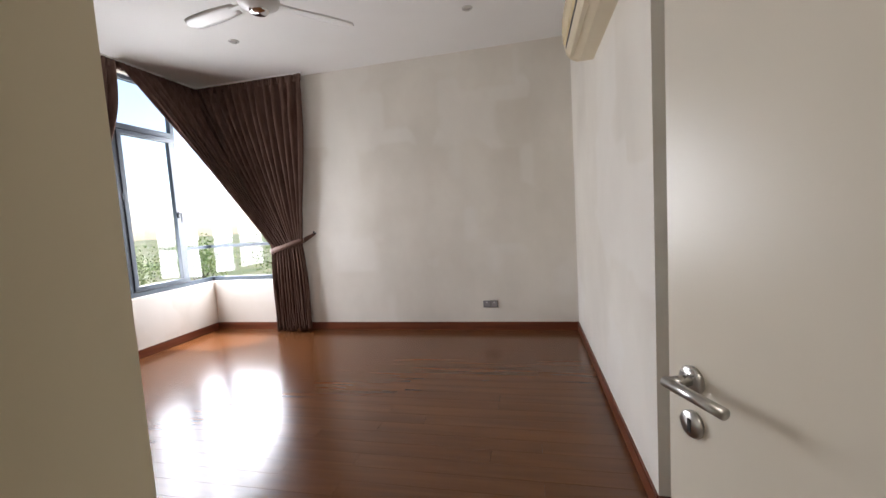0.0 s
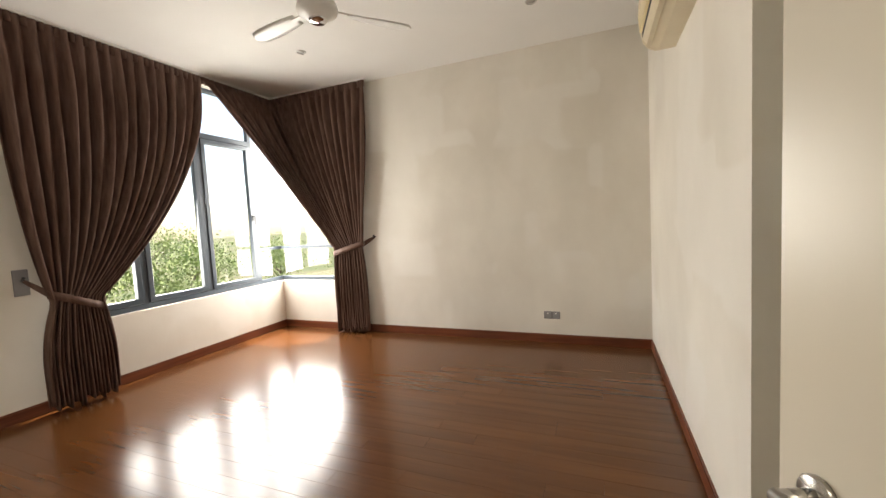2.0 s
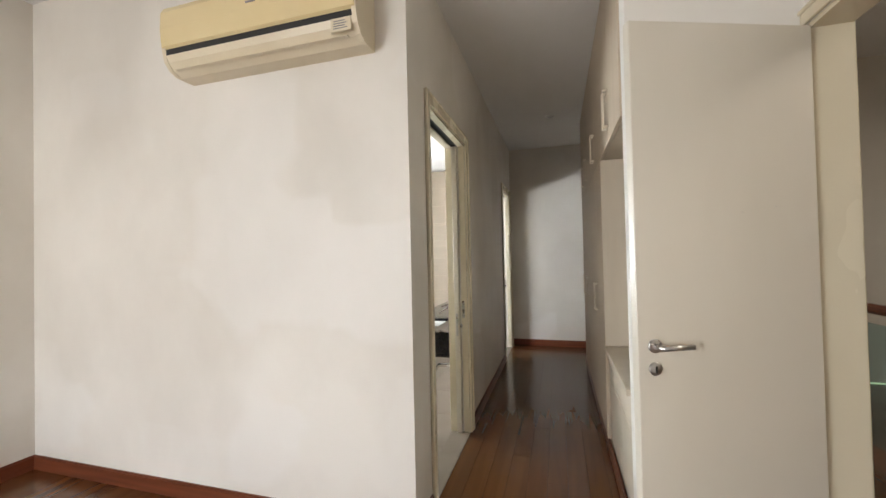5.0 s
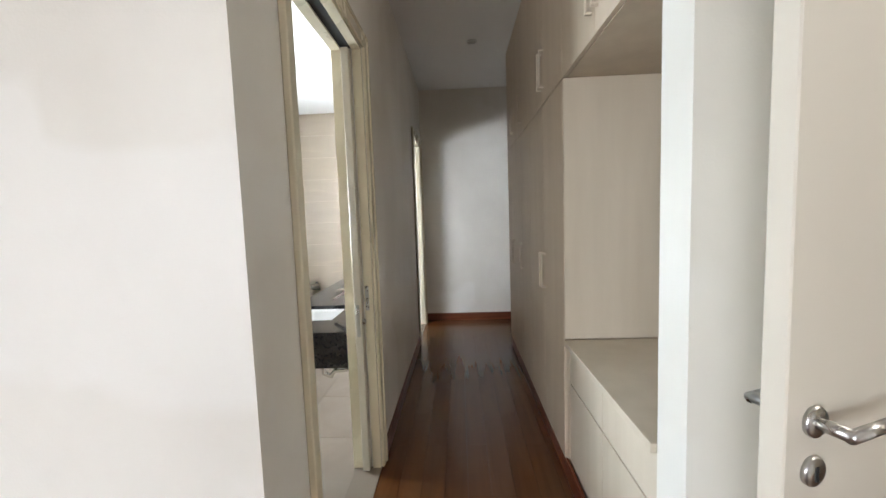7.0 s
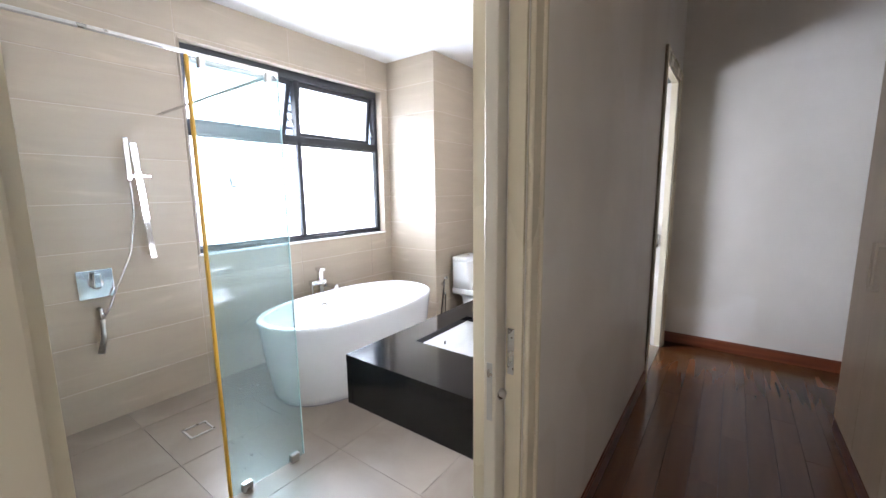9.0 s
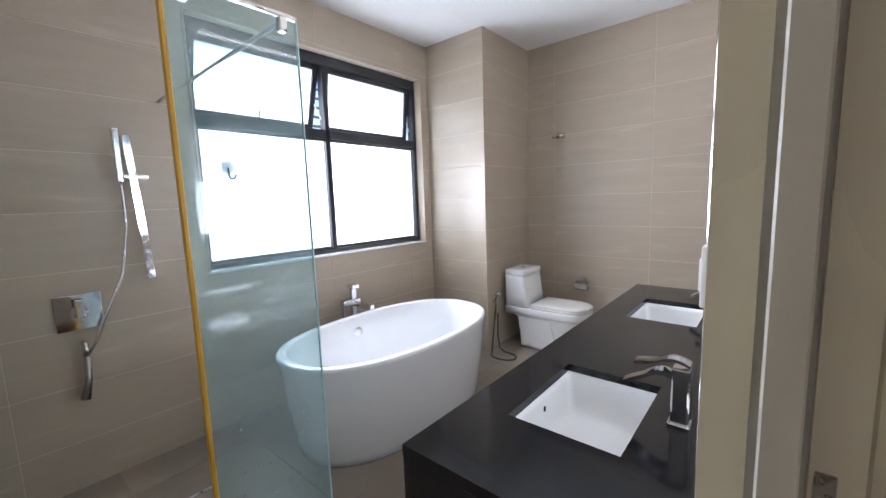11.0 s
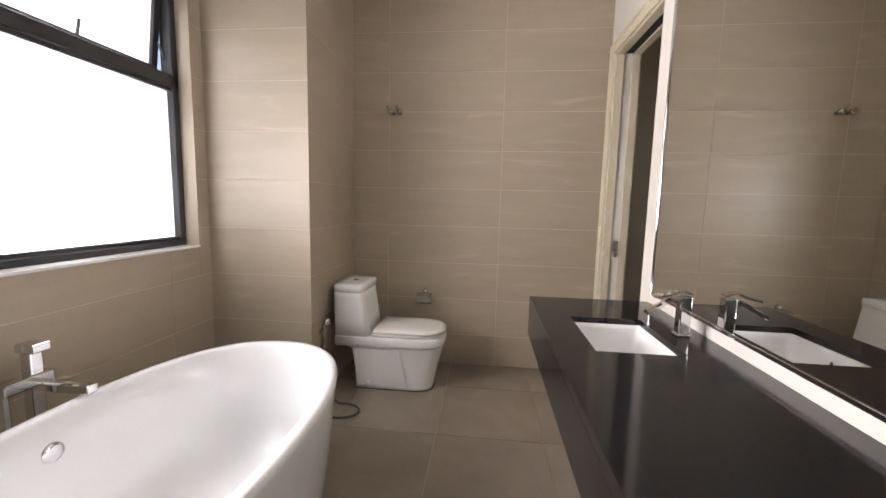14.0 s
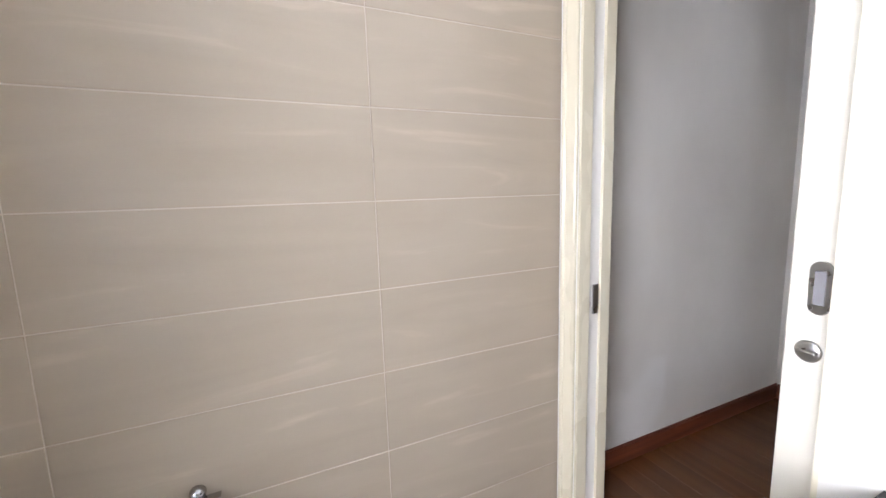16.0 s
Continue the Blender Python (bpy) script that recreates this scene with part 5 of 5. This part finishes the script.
HX, HY, HZ = GX + 0.005, 1.925, 1.53
gh = thing("adhesive_hook", (HX, HY, HZ), "clear adhesive square hook stuck on the glass", "hook")
part("pad", box((HX + 0.0005, HY - 0.04, HZ - 0.04), (HX + 0.0025, HY + 0.04, HZ + 0.04), 0.0008, 1), clear_pad, gh, "clear adhesive pad")
fl6 = bmesh.new()
for k in range(5):
    a = 2 * math.pi * k / 5
    add_lathe(fl6, [(0.001, 0.0015), (0.009, 0.0015), (0.010, 0.0), (0.001, -0.001)], (HX + 0.0045, HY + 0.011 * math.cos(a), HZ + 0.007 + 0.011 * math.sin(a)), 10, "x")
part("flower", fl6, clear_pad, gh, "clear plastic flower")
part("prong", tube([(HX + 0.006, HY, HZ + 0.006), (HX + 0.011, HY, HZ - 0.022), (HX + 0.018, HY + 0.003, HZ - 0.028), (HX + 0.028, HY + 0.008, HZ - 0.026), (HX + 0.033, HY + 0.011, HZ - 0.016)], 0.0023, 8), rubber, gh, "dark metal prong", True)

sm = thing("shower_mixer", (-2.0, 1.68, 0.92), "square chrome shower mixer on the tiled wall", "tap")
WX = BATH_X0 + 0.012
part("plate", box((WX, 1.59, 0.83), (WX + 0.008, 1.77, 1.01), 0.003, 2), chrome, sm)
part("valve_body", lathe([(0.034, 0.0), (0.034, 0.03), (0.028, 0.034), (0.001, 0.034)], (WX + 0.008, 1.68, 0.925), 28, "x"), chrome, sm, "", True)
part("lever", box((WX + 0.04, 1.66, 0.90), (WX + 0.065, 1.70, 0.99), 0.006, 2), chrome, sm)
ou = thing("hose_outlet", (-2.0, 1.68, 0.74), "chrome wall outlet with hanging spray head", "shower outlet")
part("elbow", tube([(WX, 1.68, 0.76), (WX + 0.045, 1.68, 0.76), (WX + 0.05, 1.68, 0.70)], 0.014, 12), chrome, ou, "", True)
part("spray_head", tube([(WX + 0.05, 1.68, 0.70), (WX + 0.045, 1.675, 0.58), (WX + 0.035, 1.655, 0.48)], [0.012, 0.014, 0.02], 12), satin_steel, ou, "", True)
ss = thing("shower_set", (-2.0, 1.96, 1.4), "chrome shower slide rail with hand shower and hose", "shower")
part("slide_rail", loft([[(WX + 0.055 + a, y0 + b, z) for a, b in ((0, -0.016), (0.012, -0.016), (0.012, 0.016), (0, 0.016))] for z, y0 in ((1.05, 1.985), (1.80, 1.945))]), chrome, ss)
for z, y in ((1.08, 1.983), (1.72, 1.95)):
    part("rail_bracket", tube([(WX, y, z), (WX + 0.056, y, z)], 0.012, 10), chrome, ss, "", True)
part("slider", box((WX + 0.04, 1.90, 1.58), (WX + 0.085, 2.02, 1.60), 0.004, 1), chrome, ss)
part("hand_shower", box((WX + 0.075, 1.885, 1.56), (WX + 0.095, 1.915, 1.83), 0.006, 2, m=None), chrome, ss)
part("hose", tube([(WX + 0.085, 1.90, 1.56), (WX + 0.08, 1.90, 1.35), (WX + 0.07, 1.86, 1.1), (WX + 0.05, 1.77, 0.88), (WX + 0.05, 1.72, 0.76), (WX + 0.05, 1.69, 0.71)], 0.007, 8), chrome, ss, "", True)
dr = thing("floor_drain", (-1.4, 1.95, 0.006), "square tile-insert floor drain in the shower", "drain")
db = bmesh.new()
for a, b in (((-1.47, 1.88), (-1.33, 1.892)), ((-1.47, 2.008), (-1.33, 2.02)), ((-1.47, 1.892), (-1.458, 2.008)), ((-1.342, 1.892), (-1.33, 2.008))):
    add_box(db, (*a, 0.0), (*b, 0.0075))
part("ring", db, satin_steel, dr)

# ---- outside ----
gz = -4.2
structure("ground", box((-400, -400, gz - 0.2), (400, 400, gz)), lawn, "pale green lawn around the house", "ground")


def tree(x, y, h, seed):
    rnd = random.Random(seed)
    tr = thing("tree", (x, y, gz), "leafy green garden tree in bright sun", "tree", "garden trees")
    bm = bmesh.new()
    add_tube(bm, [(x, y, gz), (x + 0.05, y, gz + h * 0.25), (x - 0.05, y + 0.05, gz + h * 0.55)], [0.13, 0.10, 0.07], 10)
    tips = []
    for k in range(9):
        a = rnd.uniform(0, 6.28)
        z0 = gz + h * rnd.uniform(0.28, 0.55)
        r = h * rnd.uniform(0.18, 0.32)
        tip = (x + r * math.cos(a), y + r * math.sin(a), z0 + h * rnd.uniform(0.15, 0.38))
        add_tube(bm, [(x, y, z0), ((x + tip[0]) / 2, (y + tip[1]) / 2, (z0 + tip[2]) / 2 - 0.1), tip], [0.05, 0.035, 0.015], 6)
        tips.append(tip)
    tips.append((x, y, gz + h * 0.85))
    part("trunk", bm, bark, tr)
    verts, faces = [], []
    for tip in tips:
        for _ in range(300):
            c = Vector((rnd.gauss(0, 1), rnd.gauss(0, 1), rnd.gauss(0, 0.8))) * h * 0.095 + Vector(tip)
            n = Vector((rnd.gauss(0, 1), rnd.gauss(0, 1), rnd.gauss(0.6, 1))).normalized()
            u = n.orthogonal().normalized() * rnd.uniform(0.05, 0.11)
            v = n.cross(u).normalized() * rnd.uniform(0.03, 0.07)
            i = len(verts)
            verts += [c - u, c + v, c + u, c - v]
            faces.append((i, i + 1, i + 2, i + 3))
    me = bpy.data.meshes.new("crown")
    me.from_pydata(verts, [], faces)
    me.materials.append(leaf_green)
    ob = new("crown", me)
    ob.parent = tr
    ob.matrix_parent_inverse = tr.matrix_basis.inverted()


for k, (x, y, h) in enumerate(((-3.5, -17, 5.0), (-6.5, -19, 5.6), (-10, -18, 5.2), (-1.0, -21, 5.4), (-13.5, -22, 6.0), (-17, -19, 5.5), (-8.5, -25, 6.5), (-20, -14, 5.6), (-24, -18, 6.4), (2.5, -22, 5.6), (-15, -29, 7.0))):
    tree(x, y, h, 40 + k)

# ---- laid pieces: planks and tiles ----
def piece_mesh(name, size, mat, chamfer):
    """A flat block with a chamfered top edge, lying on its base centre; shared by all alike pieces."""
    sx, sy, sz = size
    c = chamfer
    me = bpy.data.meshes.new(name)
    lo = [(-sx / 2, -sy / 2, 0), (sx / 2, -sy / 2, 0), (sx / 2, sy / 2, 0), (-sx / 2, sy / 2, 0)]
    mid = [(p[0], p[1], sz - c) for p in lo]
    hi = [(p[0] - math.copysign(c, p[0]), p[1] - math.copysign(c, p[1]), sz) for p in lo]
    faces = [(3, 2, 1, 0), (8, 9, 10, 11)]
    for a, b in ((0, 4), (4, 8)):
        faces += [(a + k, a + (k + 1) % 4, b + (k + 1) % 4, b + k) for k in range(4)]
    me.from_pydata(lo + mid + hi, [], faces)
    me.materials.append(mat)
    return me


shared = {}


def lay(name, size, m, mat, parent, chamfer=0.0008):
    key = (name, mat.name, tuple(round(s, 3) for s in size))
    if key not in shared:
        shared[key] = piece_mesh(name, key[2], mat, chamfer)
    ob = new(name, shared[key])
    ob.parent = parent
    ob.matrix_parent_inverse = parent.matrix_basis.inverted()
    ob.matrix_basis = m
    return ob


# planks run along y
PW, PL, GAP = 0.125, 1.5, 0.0007
rnd = random.Random(7)


def planks(x0, x1, y0, y1):
    x = x0
    while x < x1 - 0.01:
        w = min(PW, x1 - x)
        y = y0
        first = rnd.choice((0.4, 0.7, 1.0, 1.2, 1.5))
        while y < y1 - 0.01:
            ln = min(first, y1 - y)
            first = PL
            if y1 - y - ln < 0.15:
                ln = y1 - y
            lay("plank", (w - GAP, ln - GAP, 0.015), pose(x + w / 2, y + ln / 2, -0.015), floor_wood, bed_floor, 0.0003)
            y += ln
        x += w


planks(BED_X0, ENTRY_X, BED_Y0, AC_Y)
planks(HALL_X0, 1.80, AC_Y, HALL_END)
planks(1.80, 2.55, 4.18, HALL_END)
planks(1.80, ENTRY_X, AC_Y, 0.85)
planks(ENTRY_X, ENTRY_X + 0.15, ENTRY_Y0, ENTRY_Y1)
for ya, yb in ((D1_Y0, D1_Y1), (D2_Y0, D2_Y1)):
    lay("threshold", (0.15, yb - ya, 0.012), pose(0.675, (ya + yb) / 2, -0.008), floor_tile, bath_floor)

# wall tiles, 0.29 x 0.88, joints levelled round the room
TH, TL, Z0 = 0.2917, 0.88, -0.042


def cuts(lo, hi, start, step):
    out = [lo]
    v = start
    while v <= lo + 0.02:
        v += step
    while v < hi - 0.02:
        out.append(v)
        v += step
    return out + [hi]


def tile_face(parent, origin, along, normal_turn, u0, u1, u_start, holes=(), z_top=BATH_Z, stagger=False):
    """Tiles over a wall face. origin(u, z): the point on the face; normal_turn: how a flat piece is stood up on it."""
    for k, (za, zb) in enumerate(zip(zz := cuts(0.0, z_top, Z0 + TH, TH), zz[1:])):
        us = cuts(u0, u1, u_start + (TL / 2 if stagger and k % 2 else 0) - 3 * TL, TL)
        for ua, ub in zip(us, us[1:]):
            rects = [(ua, ub, za, zb)]
            for ha, hb, hz0, hz1 in holes:
                cut_rects = []
                for a, b, c, d in rects:
                    if b <= ha or a >= hb or d <= hz0 or c >= hz1:
                        cut_rects.append((a, b, c, d))
                        continue
                    if a < ha:
                        cut_rects.append((a, ha, c, d))
                    if b > hb:
                        cut_rects.append((hb, b, c, d))
                    m0, m1 = max(a, ha), min(b, hb)
                    if c < hz0:
                        cut_rects.append((m0, m1, c, hz0))
                    if d > hz1:
                        cut_rects.append((m0, m1, hz1, d))
                rects = cut_rects
            for a, b, c, d in rects:
                if b - a > 0.01 and d - c > 0.01:
                    lay("tile", (b - a - 0.0033, d - c - 0.0033, 0.0016), origin((a + b) / 2, (c + d) / 2) @ normal_turn, wall_tile, parent)


ob_by = bpy.data.objects
tile_face(ob_by["wall_bath_end"], lambda u, z: pose(u, BATH_Y1, z), "x", pose(0, 0, 0, 90, 0, 0), -1.34, BATH_X1, -0.172)
tile_face(ob_by["wall_bath_window"], lambda u, z: pose(BATH_X0, u, z), "y", pose(0, 0, 0, 90, 0, 90), BATH_Y0, 4.36, 1.4, [(2.29, 4.26, 1.01, 2.55)])
tile_face(ob_by["wall_bath_near"], lambda u, z: pose(u, BATH_Y0, z), "x", pose(0, 0, 0, 90, 0, 180), BATH_X0, BATH_X1, -1.4)
tile_face(ob_by["wall_bath_column"], lambda u, z: pose(u, 4.36, z), "x", pose(0, 0, 0, 90, 0, 0), BATH_X0, -1.34, -1.34)
tile_face(ob_by["wall_bath_column"], lambda u, z: pose(-1.34, u, z), "y", pose(0, 0, 0, 90, 0, 90), 4.35, BATH_Y1, 4.35)

# bathroom floor tiles
FT = 0.6
for xa, xb in zip(fx := cuts(BATH_X0, 0.60, -1.72, FT), fx[1:]):
    for ya, yb in zip(fy := cuts(BATH_Y0, BATH_Y1, 1.15, FT), fy[1:]):
        lay("floor_tile", (xb - xa - 0.0025, yb - ya - 0.0025, 0.008), pose((xa + xb) / 2, (ya + yb) / 2, -0.006), floor_tile, bath_floor)
